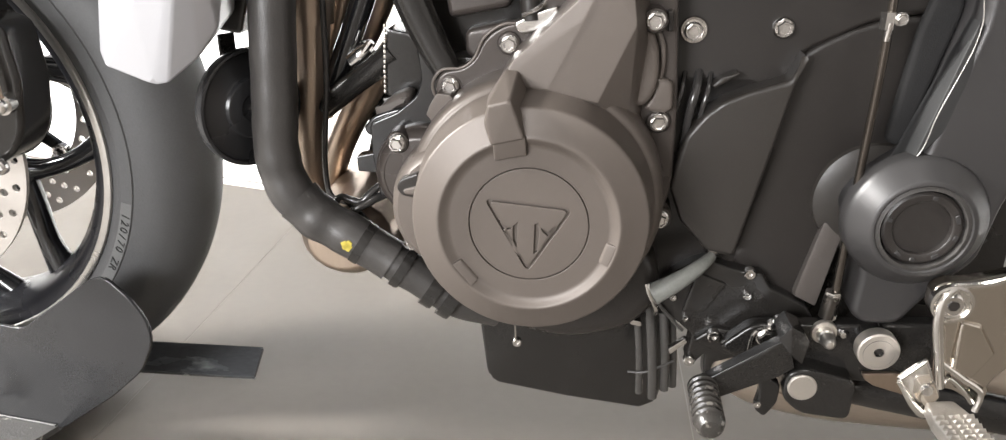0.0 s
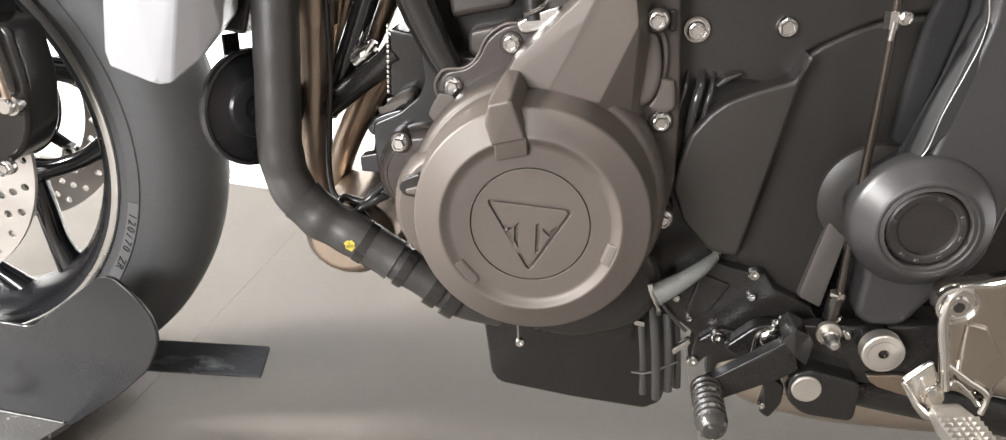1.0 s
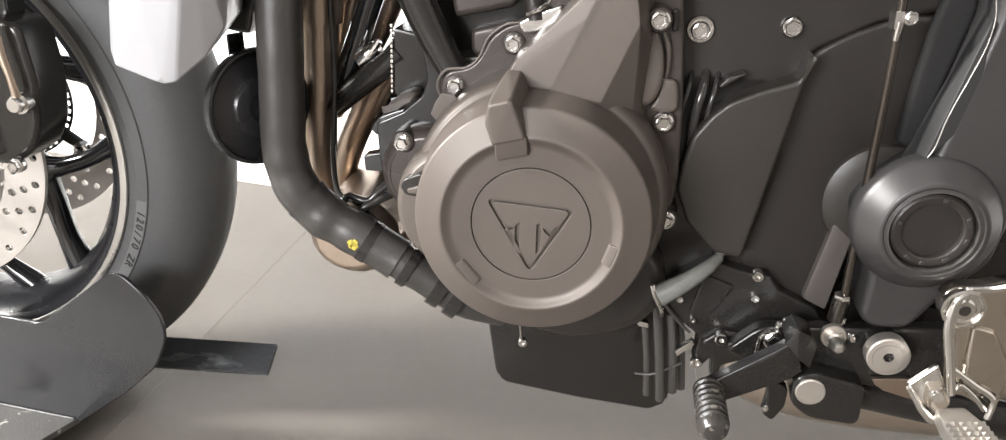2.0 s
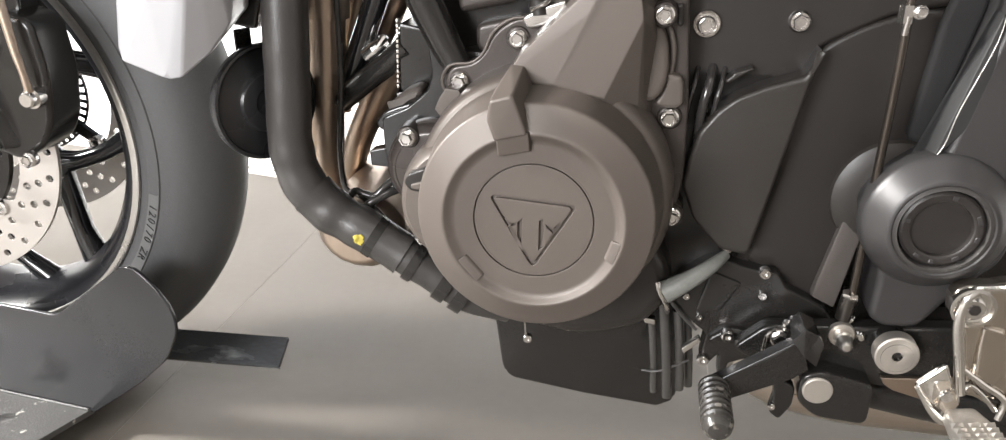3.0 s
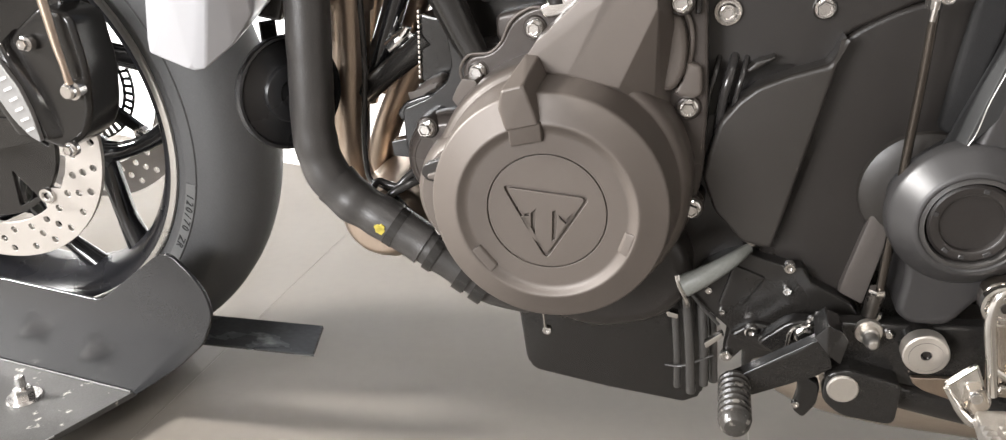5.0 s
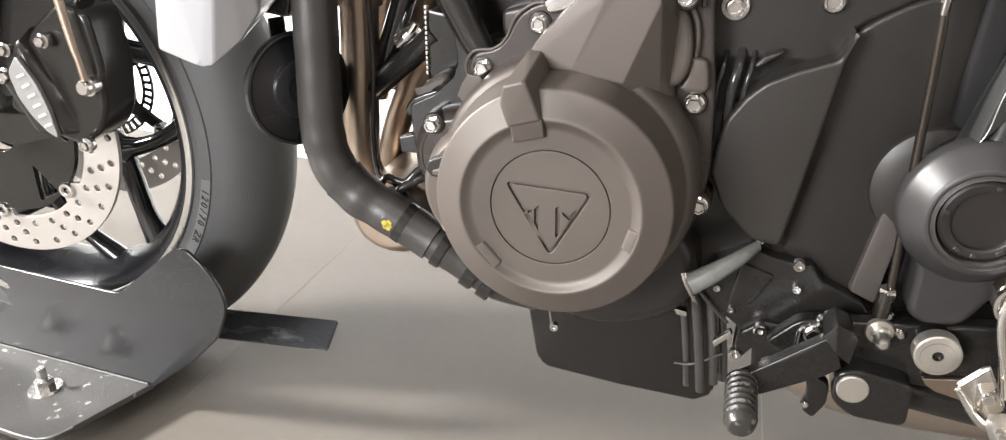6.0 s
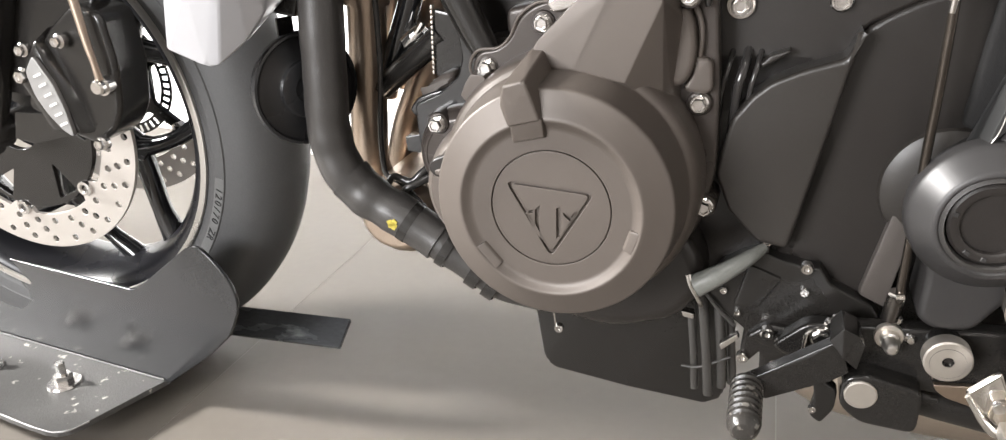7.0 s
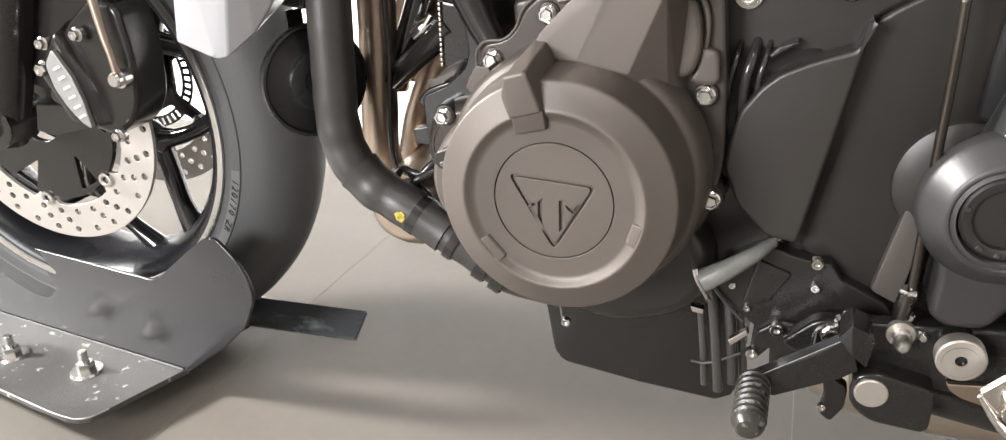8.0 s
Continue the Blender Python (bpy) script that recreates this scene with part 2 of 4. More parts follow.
def bolt_mesh(name, hex_r, flange_r, height, dish=True):
    bm = lathe([(0, -0.0015), (flange_r * 0.8, -0.0026), (flange_r * 0.95, -0.0016), (flange_r, 0.0), (flange_r, 0.006)], 28)
    top = [(0, -height + 0.0016), (hex_r * 0.62, -height + 0.0016), (hex_r * 0.74, -height)] if dish else [(0, -height)]
    lathe(top + [(hex_r * 0.93, -height), (hex_r, -height + 0.0009), (hex_r, 0.0)], 6, bm=bm)
    me = bpy.data.meshes.new(name)
    bmesh.ops.recalc_face_normals(bm, faces=bm.faces[:])
    bm.to_mesh(me)
    bm.free()
    me.materials.append(STEEL)
    return me


def cap_screw_mesh(name, r, height, socket):
    """A domed flange screw with a hexagon socket."""
    bm = lathe([(socket, -height * 0.35), (socket * 1.15, -height * 0.98), (r * 0.8, -height), (r * 0.97, -height * 0.7), (r, 0.0), (r, 0.006)], 36)
    lathe([(0, -height * 0.25), (socket * 1.02, -height * 0.25), (socket * 1.02, -height * 0.95)], 6, bm=bm)
    me = bpy.data.meshes.new(name)
    bmesh.ops.recalc_face_normals(bm, faces=bm.faces[:])
    bm.to_mesh(me)
    bm.free()
    me.materials.append(STEEL)
    return me


HEX = bolt_mesh("flange_bolt", 0.0053, 0.0076, 0.0085)
HEXBIG = bolt_mesh("large_flange_bolt", 0.0066, 0.0092, 0.0085)
SOCKET = cap_screw_mesh("socket_screw", 0.009, 0.006, 0.0036)


def bolt(x, y, z, parent, me=HEX, turn=0.0, name="bolt", label="", size=1.0):
    return part(name, me, STEEL, parent, label, Matrix.Translation((x, y, z)) @ Matrix.Rotation(radians(turn), 4, "Y") @ Matrix.Scale(size, 4))


# ---- the setting ----
floor = tagged(part("floor", box(-7, 5, -5, 6, -0.12, -0.0004, 0), GROUT, smooth=0), "grey-beige honed tile showroom floor with thin joints", "floor", kind="structure")


for node in TILE.node_tree.nodes:
    if node.type == "TEX_COORD":
        node.object = floor  # one stain pattern running on from tile to tile


def window_wall():
    """Glazed shopfront on the line from W0 along U: sill rail, posts, panes."""
    u = Vector((0.927, -0.375, 0))
    a = Vector((-0.605, 1.745, 0))
    turn = Matrix.Translation(a) @ Matrix.Rotation(math.atan2(u.y, u.x), 4, "Z")
    base = part("window_1", box(-3.2, 3.0, 0.0, 0.10, 0.0, 0.003, 0), THRESH, smooth=0, at=turn)
    tagged(base, "full-height glazed shopfront, blown out by daylight", "window", kind="structure")
    for s in (-3.2, -1.6, 1.5, 2.96):
        part("window_post", box(s, s + 0.05, 0.0, 0.06, 0.003, 2.6, 0.002), ALU, base)
    part("head_rail", box(-3.2, 3.01, 0.0, 0.06, 2.6, 2.68, 0.002), ALU, base)
    for s0, s1 in ((-3.15, -1.6), (-1.55, 1.5), (1.55, 2.96)):
        pane = part("pane", box(s0, s1, 0.026, 0.034, 0.003, 2.6, 0), glass_material(), base, smooth=0)
        pane.visible_shadow = False
    over = part("wall_north", box(-3.2, 3.01, -0.02, 0.12, 2.68, 3.05, 0), WALLP, smooth=0, at=turn)
    tagged(over, "plain plaster band above the shopfront", "wall", kind="structure")
    out = part("backdrop", box(-3.2, 3.0, 0.10, 0.13, -0.0011, 0.80, 0), daylight_material(1.12), smooth=0, at=turn)
    tagged(out, "overexposed daylight beyond the shopfront glass", "backdrop", kind="structure")


window_wall()


def wall_with_windows(name, length, openings, at, mat, label):
    """A plaster wall along x, 0.15 thick, with openings from lo to hi (x, z), each framed and glazed."""
    holes = [[(lo[0], lo[1]), (hi[0], lo[1]), (hi[0], hi[1]), (lo[0], hi[1])] for lo, hi in openings]
    w = part(name, slab([(0, 0), (length, 0), (length, 3.05), (0, 3.05)], 0.0, 0.15, 0.001, 0, holes), mat, smooth=0, at=at)
    tagged(w, label, "wall", kind="structure")
    f = 0.04
    for lo, hi in openings:
        for a, b, c, d in ((lo[0], hi[0], lo[1], lo[1] + f), (lo[0], hi[0], hi[1] - f, hi[1]), (lo[0], lo[0] + f, lo[1] + f, hi[1] - f), (hi[0] - f, hi[0], lo[1] + f, hi[1] - f)):
            part("window_frame", box(a, b, 0.06, 0.11, c, d, 0.002), ALU, w)
        pane = part("pane", box(lo[0] + f, hi[0] - f, 0.08, 0.088, lo[1] + f, hi[1] - f, 0), glass_material(), w, smooth=0)
        pane.visible_shadow = False


wall_with_windows("wall_west", 5.2, (((1.98, 2.10), (2.58, 2.70)),), Matrix.Translation((-3.85, -1.9, 0)) @ Matrix.Rotation(radians(90), 4, "Z"), WALLP, "plain grey-beige plaster showroom wall with a high window")
wall_with_windows("wall_south", 6.4, (((1.64, 0.56), (2.96, 1.68)),), Matrix.Translation((-4.0, -2.05, 0)), WARMW, "plain warm beige plaster showroom wall with a window")
tagged(part("wall_east", box(2.25, 2.4, -1.9, 0.9, 0, 3.05, 0), WARMW, smooth=0), "plain warm beige plaster showroom wall", "wall", kind="structure")
tagged(part("ceiling", box(-4.0, 2.4, -2.05, 3.3, 3.05, 3.2, 0), CEIL, smooth=0), "plain dark grey ceiling", "ceiling", kind="structure")


def ceiling_fill_panel(x, y):
    """An unseen square fill light added under the ceiling: metal frame and a milky diffuser."""
    lamp = new("ceiling_fill_panel")
    lamp.matrix_world = Matrix.Translation((x, y, 3.05))
    tagged(lamp, "added square white fill panel under the ceiling, out of view", "ceiling light")
    for a, b, c, d in ((-0.32, 0.32, -0.32, -0.29), (-0.32, 0.32, 0.29, 0.32), (-0.32, -0.29, -0.29, 0.29), (0.29, 0.32, -0.29, 0.29)):
        part("frame", box(a, b, c, d, -0.05, 0.0, 0.003), ALU, lamp)
    part("diffuser", box(-0.29, 0.29, -0.29, 0.29, -0.044, -0.036, 0.001), daylight_material(6.0), lamp, "milky glowing diffuser of the added fill panel")


ceiling_fill_panel(0.35, -1.15)

# ---- the motorcycle: x to the tail, y away from its left side, z up ----
bike = new("motorcycle")
bike.matrix_world = pose(0.02, 0.70, 0.0, 1.5, 0, -6.6)
tagged(bike, "black and graphite roadster motorcycle standing in a front wheel chock", "motorcycle")

# crankcase and the parts behind the covers
part("crankcase", hull([(x, y, z) for x, z in ((-0.105, 0.40), (-0.10, 0.33), (-0.02, 0.26), (0.09, 0.262), (0.19, 0.30), (0.215, 0.40), (0.19, 0.47), (-0.06, 0.475)) for y in (-0.03, 0.21)], 0.01), CAST, bike)
part("lower_crankcase", slab([(-0.098, 0.335), (-0.06, 0.283), (-0.012, 0.252), (0.045, 0.240), (0.098, 0.256), (0.120, 0.285), (0.116, 0.312), (0.098, 0.338), (-0.09, 0.37)], -0.072, 0.19, 0.012, 0.02), CAST, bike)
part("cylinder_block", hull([(x, y, z) for x, z in ((-0.095, 0.46), (0.11, 0.46), (0.07, 0.72), (-0.135, 0.72)) for y in (-0.012, 0.19)], 0.008), BLACK, bike)
# both panels carry their warm reflections as brown base colour
part("cylinder_panel", slab([(-0.074, 0.62), (-0.058, 0.503), (-0.008, 0.513), (-0.008, 0.62)], -0.030, -0.008, 0.005, 0.006), BRONZEBLK, bike)
part("cylinder_panel", slab([(-0.046, 0.494), (-0.008, 0.502), (-0.014, 0.484), (-0.034, 0.470), (-0.046, 0.474)], -0.027, -0.008, 0.004, 0.006), BRONZEBLK, bike)
sens = part("oil_fitting", slab([(-0.004, 0.506), (0.012, 0.514), (0.030, 0.520), (0.030, 0.508), (0.014, 0.500), (0.002, 0.497)], -0.064, -0.052, 0.002, 0.004), STEEL, bike)
part("fitting_stub", tube([(0.010, -0.058, 0.508), (0.008, -0.058, 0.530), (0.004, -0.056, 0.60)], [0.008, 0.0075, 0.0075], 18), CAST, sens)
part("fitting_clip", tube([(0.004, -0.064, 0.512), (0.012, -0.068, 0.516), (0.018, -0.064, 0.520)], 0.0018, 8), STEEL, sens)

# cover flange with bolt bosses
part("cover_flange", slab([(-0.075, 0.405), (-0.100, 0.365), (-0.096, 0.335), (-0.07, 0.303), (-0.02, 0.284), (0.035, 0.280), (0.085, 0.296), (0.112, 0.335), (0.122, 0.38), (0.122, 0.44), (0.117, 0.52), (0.112, 0.60), (0.04, 0.60), (0.022, 0.525), (0.006, 0.507), (-0.012, 0.504), (-0.026, 0.494), (-0.034, 0.478), (-0.044, 0.470), (-0.060, 0.468), (-0.067, 0.455), (-0.060, 0.438)], -0.058, -0.036, 0.003, 0.012), BRONZEBLK, bike)

part("gasket_lip", tube([(-0.0605, -0.0575, 0.4380), (-0.0675, -0.0575, 0.4550), (-0.0605, -0.0575, 0.4680), (-0.0440, -0.0575, 0.4705), (-0.0340, -0.0575, 0.4785), (-0.0260, -0.0575, 0.4940), (-0.0120, -0.0575, 0.5040), (0.0060, -0.0575, 0.5070), (0.0220, -0.0575, 0.5250), (0.0330, -0.0575, 0.5600)], 0.0013, 8), GRAPHITE, bike)
part("cover_lip", tube([(0.0959, -0.0620, 0.5124), (0.1026, -0.0620, 0.5028), (0.1072, -0.0620, 0.4905), (0.1080, -0.0620, 0.4778), (0.1066, -0.0620, 0.4659)], 0.0021, 10), GRAPHITE, bike)
part("loom_bracket", slab([(0.1083, 0.5169), (0.1131, 0.5175), (0.1138, 0.5021), (0.1097, 0.5012)], -0.066, -0.040, 0.0015, 0.002), CAST, bike)
part("guide_rib", slab([(0.1480, 0.4577), (0.1545, 0.4642), (0.1672, 0.4683), (0.1678, 0.4666), (0.1550, 0.4585), (0.1502, 0.4556)], -0.044, -0.030, 0.0015, 0.001), COVERPL, bike)

# the round generator cover
cx, cz = 0.0155, 0.3752
cover = part("generator_cover", lathe([(0.100, -0.045), (0.0990, -0.083), (0.0975, -0.0905), (0.0950, -0.0945), (0.0932, -0.0957), (0.0922, -0.0962), (0.0914, -0.0970), (0.0909, -0.0985), (0.0882, -0.1180), (0.0866, -0.1310), (0.0862, -0.1330), (0.0855, -0.1343), (0.0844, -0.1350), (0.0828, -0.1355), (0.0760, -0.1384), (0.0715, -0.1403), (0.0682, -0.1419), (0.0664, -0.1426), (0.0652, -0.1427), (0.0642, -0.1422), (0.0624, -0.1407), (0.0604, -0.1394), (0.0588, -0.1388), (0.0570, -0.1386), (0.0440, -0.1386), (0.0437, -0.1384), (0.0435, -0.1374), (0.0434, -0.1360), (0.0, -0.1360)], 144, cx, cz), GRAPHITE, bike, "satin graphite round generator cover with stepped rings")
for ang, wid in ((220, 20), (341, 16)):
    a0, a1 = radians(ang - wid / 2), radians(ang + wid / 2)
    pts = [(cx + r * math.cos(a), y, cz + r * math.sin(a)) for r, y in ((0.0648, -0.1425), (0.0580, -0.1408), (0.0655, -0.135), (0.0556, -0.135)) for a in (a0, a1)]
    part("cover_lug", hull(pts, 0.0012), GRAPHITE, cover)


# badge: triangle and strokes cut as grooves into the centre disc
def scaled(pts, k):
    mx, mz = sum(p[0] for p in pts) / len(pts), sum(p[1] for p in pts) / len(pts)
    return [(mx + (x - mx) * k, mz + (z - mz) * k) for x, z in pts]


tri = [(-0.0167, 0.3946), (0.0473, 0.3888), (0.0149, 0.3376)]
part("badge_disc", slab(ring_points(cx, cz, 0.0428, 96), -0.1384, -0.1355, 0.0004, 0, [fillet(tri, 0.0065, 5)]), GRAPHITE, cover, "centre disc with an engraved triangle")
strokes = (
    [(0.0040, 0.3729), (0.0075, 0.3764), (0.0064, 0.3528), (0.0036, 0.3565)],
    [(-0.0065, 0.3766), (0.0002, 0.3728), (0.0030, 0.3733), (0.0030, 0.3707), (-0.0047, 0.3685), (-0.0015, 0.3711)],
    [(0.0196, 0.3749), (0.0222, 0.3764), (0.0231, 0.3684), (0.0217, 0.3540), (0.0190, 0.3520)],
    [(0.0243, 0.3724), (0.0294, 0.3692), (0.0337, 0.3743), (0.0349, 0.3728), (0.0297, 0.3656), (0.0250, 0.3700)])
part("badge_triangle", slab(fillet(scaled(tri, 0.90), 0.0050, 5), -0.1384, -0.1355, 0.0004, 0, [[(x + 0.0003, z + 0.0008) for x, z in p] for p in strokes]), GRAPHITE, cover, "triangle with engraved emblem strokes")

# clip-like boss bridging the cover's upper edge
boss = part("cover_boss", hull([(-0.0126, -0.1484, 0.4647), (-0.0150, -0.1470, 0.4514), (0.0034, -0.1490, 0.4690), (0.0124, -0.1466, 0.4415), (-0.0102, -0.1466, 0.4362), (-0.0050, -0.0980, 0.4800), (0.0045, -0.0980, 0.4795), (0.0100, -0.1000, 0.4660), (0.0100, -0.1340, 0.4570), (0.0145, -0.1280, 0.4420), (-0.0180, -0.1000, 0.4600), (-0.0135, -0.1250, 0.4355)], 0.0026, 4), GRAPHITE, bike)
part("boss_foot", hull([(-0.0090, -0.1456, 0.4375), (0.0132, -0.1456, 0.4430), (-0.0083, -0.1428, 0.4242), (0.0138, -0.1428, 0.4290), (-0.0100, -0.1360, 0.4380), (0.0150, -0.1360, 0.4435), (-0.0092, -0.1360, 0.4225), (0.0150, -0.1360, 0.4275)], 0.0014), GRAPHITE, boss)

# facetted upper part of the cover
part("upper_cover", hull([(0.025, -0.1035, 0.466), (0.0487, -0.1040, 0.5152), (0.064, -0.1030, 0.545), (0.0612, -0.1030, 0.4570), (0.0862, -0.1030, 0.5122), (0.0835, -0.1020, 0.5252), (0.0815, -0.1020, 0.545), (-0.010, -0.1015, 0.4690), (0.000, -0.1015, 0.4850), (0.0416, -0.1022, 0.5222), (0.062, -0.1020, 0.545), (-0.030, -0.055, 0.440), (-0.002, -0.055, 0.4870), (0.039, -0.055, 0.5225), (0.060, -0.055, 0.545), (0.094, -0.055, 0.545), (0.099, -0.055, 0.500), (0.094, -0.055, 0.425), (0.0958, -0.072, 0.4960), (0.0890, -0.075, 0.4470), (0.0885, -0.072, 0.545), (0.084, -0.075, 0.425)], 0.002, 3), GRAPHITE, bike)
part("leaf_lobe", slab([(0.0820, 0.5054), (0.0990, 0.5041), (0.1036, 0.4922), (0.1058, 0.4761), (0.1046, 0.4623), (0.1010, 0.4530), (0.0951, 0.4470), (0.0840, 0.4473)], -0.0725, -0.050, 0.0045, 0.008), GRAPHITE, bike)
part("cover_lobe", slab([(0.1030, 0.4682), (0.1153, 0.4656), (0.1170, 0.4593), (0.1177, 0.4443), (0.1130, 0.4407), (0.1014, 0.4412), (0.0963, 0.4443), (0.1020, 0.4548)], -0.066, -0.04, 0.003, 0.004), GRAPHITE, bike)
# forward lobes
part("starter_cover", lathe([(0.056, -0.04), (0.055, -0.085), (0.052, -0.098), (0.047, -0.104), (0.0, -0.106)], 64, -0.042, 0.369), GRAPHITE, bike)
slot = part("cover_slot", slab([(-0.0845, 0.396), (-0.070, 0.402), (-0.070, 0.381), (-0.0835, 0.383), (-0.088, 0.389)], -0.110, -0.098, 0.0015, 0.003), CAST, bike)
part("slot_tab", slab([(-0.082, 0.3885), (-0.070, 0.392), (-0.070, 0.384), (-0.081, 0.385)], -0.112, -0.106, 0.001, 0.002), GRAPHITE, slot)
part("round_end_cover", lathe([(0.041, -0.02), (0.041, -0.046), (0.0402, -0.0500), (0.0388, -0.0512), (0.0384, -0.0530), (0.0372, -0.0565), (0.0330, -0.0600), (0.0310, -0.0604), (0.0305, -0.0598), (0.0290, -0.0600), (0.0, -0.0615)], 64, -0.079, 0.381), BRONZEBLK, bike)
part("hex_lug", hull([(x, y, z) for x, z in ((-0.0602, 0.4550), (-0.0655, 0.4470), (-0.0695, 0.4381), (-0.0627, 0.4295), (-0.0533, 0.4403), (-0.0480, 0.4510), (-0.0500, 0.4540)) for y in (-0.078, -0.05)], 0.0014), GRAPHITE, bike)
for dx, r in ((0.0, 0.0010), (0.0036, 0.0014)):
    part("lug_rib", tube([(-0.0612 + dx, -0.0745, 0.4280), (-0.0535 + dx, -0.0745, 0.4380), (-0.0450 + dx, -0.0735, 0.4490), (-0.0415 + dx, -0.0700, 0.4550)], r, 8), GRAPHITE, bike)
part("rim_band", tube([(-0.049, -0.064, 0.448), (-0.060, -0.070, 0.432), (-0.069, -0.072, 0.414)], 0.003, 10), GRAPHITE, bike)

for x, y, z, t in ((-0.053, -0.059, 0.456, 10), (-0.007, -0.060, 0.490, 25), (-0.097, -0.0625, 0.410, 5), (0.108, -0.062, 0.433, 0), (0.1145, -0.062, 0.3535, 20), (0.100, -0.075, 0.511, 14), (-0.083, -0.078, 0.3315, 0)):
    part("bolt_boss", lathe([(0.0, y + 0.0005), (0.0084, y + 0.0005), (0.0093, y + 0.002), (0.0100, -0.03)], 28, x, z), BRONZEBLK, bike)
    bolt(x, y, z, bike, HEX, t)

# frame tubes and plates above the engine
part("front_downtube", tube([(-0.100, -0.040, 0.60), (-0.088, -0.040, 0.53), (-0.070, -0.042, 0.487), (-0.056, -0.045, 0.462)], [0.016, 0.015, 0.013, 0.011]), BLACK, bike)
part("frame_spar", slab([(0.112, 0.60), (0.114, 0.41), (0.150, 0.425), (0.205, 0.455), (0.216, 0.482), (0.262, 0.505), (0.318, 0.515), (0.33, 0.60)], -0.030, 0.0, 0.004, 0.008), SIDEPL, bike)
part("inner_bulkhead", slab([(0.10, 0.30), (0.10, 0.55), (0.42, 0.55), (0.42, 0.215), (0.20, 0.222)], 0.012, 0.03, 0.003, 0.01), GUARDPL, bike)
w1 = part("cup_washer", lathe([(0.0, -0.0305), (0.0075, -0.0305), (0.0098, -0.0335), (0.0106, -0.032), (0.0106, -0.028)], 32, 0.132, 0.498), STEEL, bike)
bolt(0.132, -0.0315, 0.497, w1, HEX, 12, "washer_bolt")
bolt(0.1985, -0.0305, 0.5005, bike, HEX, 22, "spar_bolt", size=1.12)
part("tank_underside", hull([(0.12, -0.05, 0.535), (0.19, -0.06, 0.530), (0.22, -0.05, 0.56), (0.12, -0.04, 0.60), (0.22, -0.03, 0.60), (0.12, -0.01, 0.535), (0.22, 0.0, 0.54)], 0.006), PLASTIC, bike)
# unseen block added in the tank's place to shade the engine from above
part("tank_shade_block", hull([(x, y, z) for x, z in ((-0.17, 0.66), (0.20, 0.62), (0.44, 0.60), (0.44, 0.72), (-0.14, 0.80)) for y in (-0.10, 0.28)], 0.03, 3), PLASTIC, bike)
for k, x in enumerate((0.128, 0.139, 0.148)):
    part("breather_hose", tube([(x + 0.001, -0.024, 0.468), (x - 0.002, -0.040, 0.455), (x - 0.006, -0.043, 0.437), (x - 0.009, -0.034, 0.400)], 0.0022 if k != 1 else 0.0038, 14), TUBING, bike)

# sprocket cover panels
part("sprocket_cover", slab([(0.121, 0.376), (0.1241, 0.392), (0.1309, 0.4190), (0.1440, 0.4365), (0.1564, 0.4470), (0.178, 0.4565), (0.2043, 0.4650), (0.2135, 0.4855), (0.2115, 0.472), (0.2075, 0.455), (0.198, 0.411), (0.186, 0.357), (0.177, 0.318), (0.155, 0.322), (0.132, 0.347)], -0.052, -0.01, 0.0035, 0.004), COVERPL, bike)
part("side_panel", slab([(0.205, 0.47), (0.222, 0.486), (0.246, 0.499), (0.282, 0.511), (0.309, 0.510), (0.303, 0.468), (0.292, 0.410), (0.270, 0.36), (0.256, 0.288), (0.243, 0.262), (0.170, 0.310), (0.185, 0.38)], -0.030, -0.008, 0.005, 0.01), SIDEPL, bike)
part("round_bulge", lathe([(0.05, -0.025), (0.046, -0.033), (0.035, -0.038), (0.0, -0.040)], 48, 0.284, 0.365), COVERPL, bike)
# pale strap that paints the side panel's slanting reflection
part("slanting_sheen_strap", hull([(0.272, -0.036, 0.372), (0.250, -0.036, 0.352), (0.232, -0.038, 0.278), (0.252, -0.038, 0.268), (0.272, -0.02, 0.372), (0.250, -0.02, 0.352), (0.232, -0.02, 0.278), (0.252, -0.02, 0.268)], 0.003), GREYPL, bike)

# swingarm pivot plate
pivot = part("pivot_plate", slab([(0.262, 0.345), (0.2695, 0.322), (0.2665, 0.286), (0.277, 0.277), (0.304, 0.277), (0.318, 0.298), (0.334, 0.318), (0.352, 0.335), (0.362, 0.385), (0.385, 0.43), (0.44, 0.50), (0.44, 0.60), (0.318, 0.60), (0.3215, 0.515), (0.298, 0.414), (0.270, 0.395), (0.254, 0.370)], -0.080, -0.03, 0.006, 0.01), GUNMETAL, bike, "dark gunmetal swingarm pivot plate")
# dark slab standing in for the shaded gap between panel and arm
part("arm_gap_shade", slab([(0.283, 0.416), (0.297, 0.412), (0.3215, 0.515), (0.318, 0.60), (0.300, 0.60), (0.300, 0.527), (0.293, 0.501)], -0.042, -0.03, 0.004, 0.006), GAPSHADE, pivot)
# side face in the darker copy, so its shade is painted in
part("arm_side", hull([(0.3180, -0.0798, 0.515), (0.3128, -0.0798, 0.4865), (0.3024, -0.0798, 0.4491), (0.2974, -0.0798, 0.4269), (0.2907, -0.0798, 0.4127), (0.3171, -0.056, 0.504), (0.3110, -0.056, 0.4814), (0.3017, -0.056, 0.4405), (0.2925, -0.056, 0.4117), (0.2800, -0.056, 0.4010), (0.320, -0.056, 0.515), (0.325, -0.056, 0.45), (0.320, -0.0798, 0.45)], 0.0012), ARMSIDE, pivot)
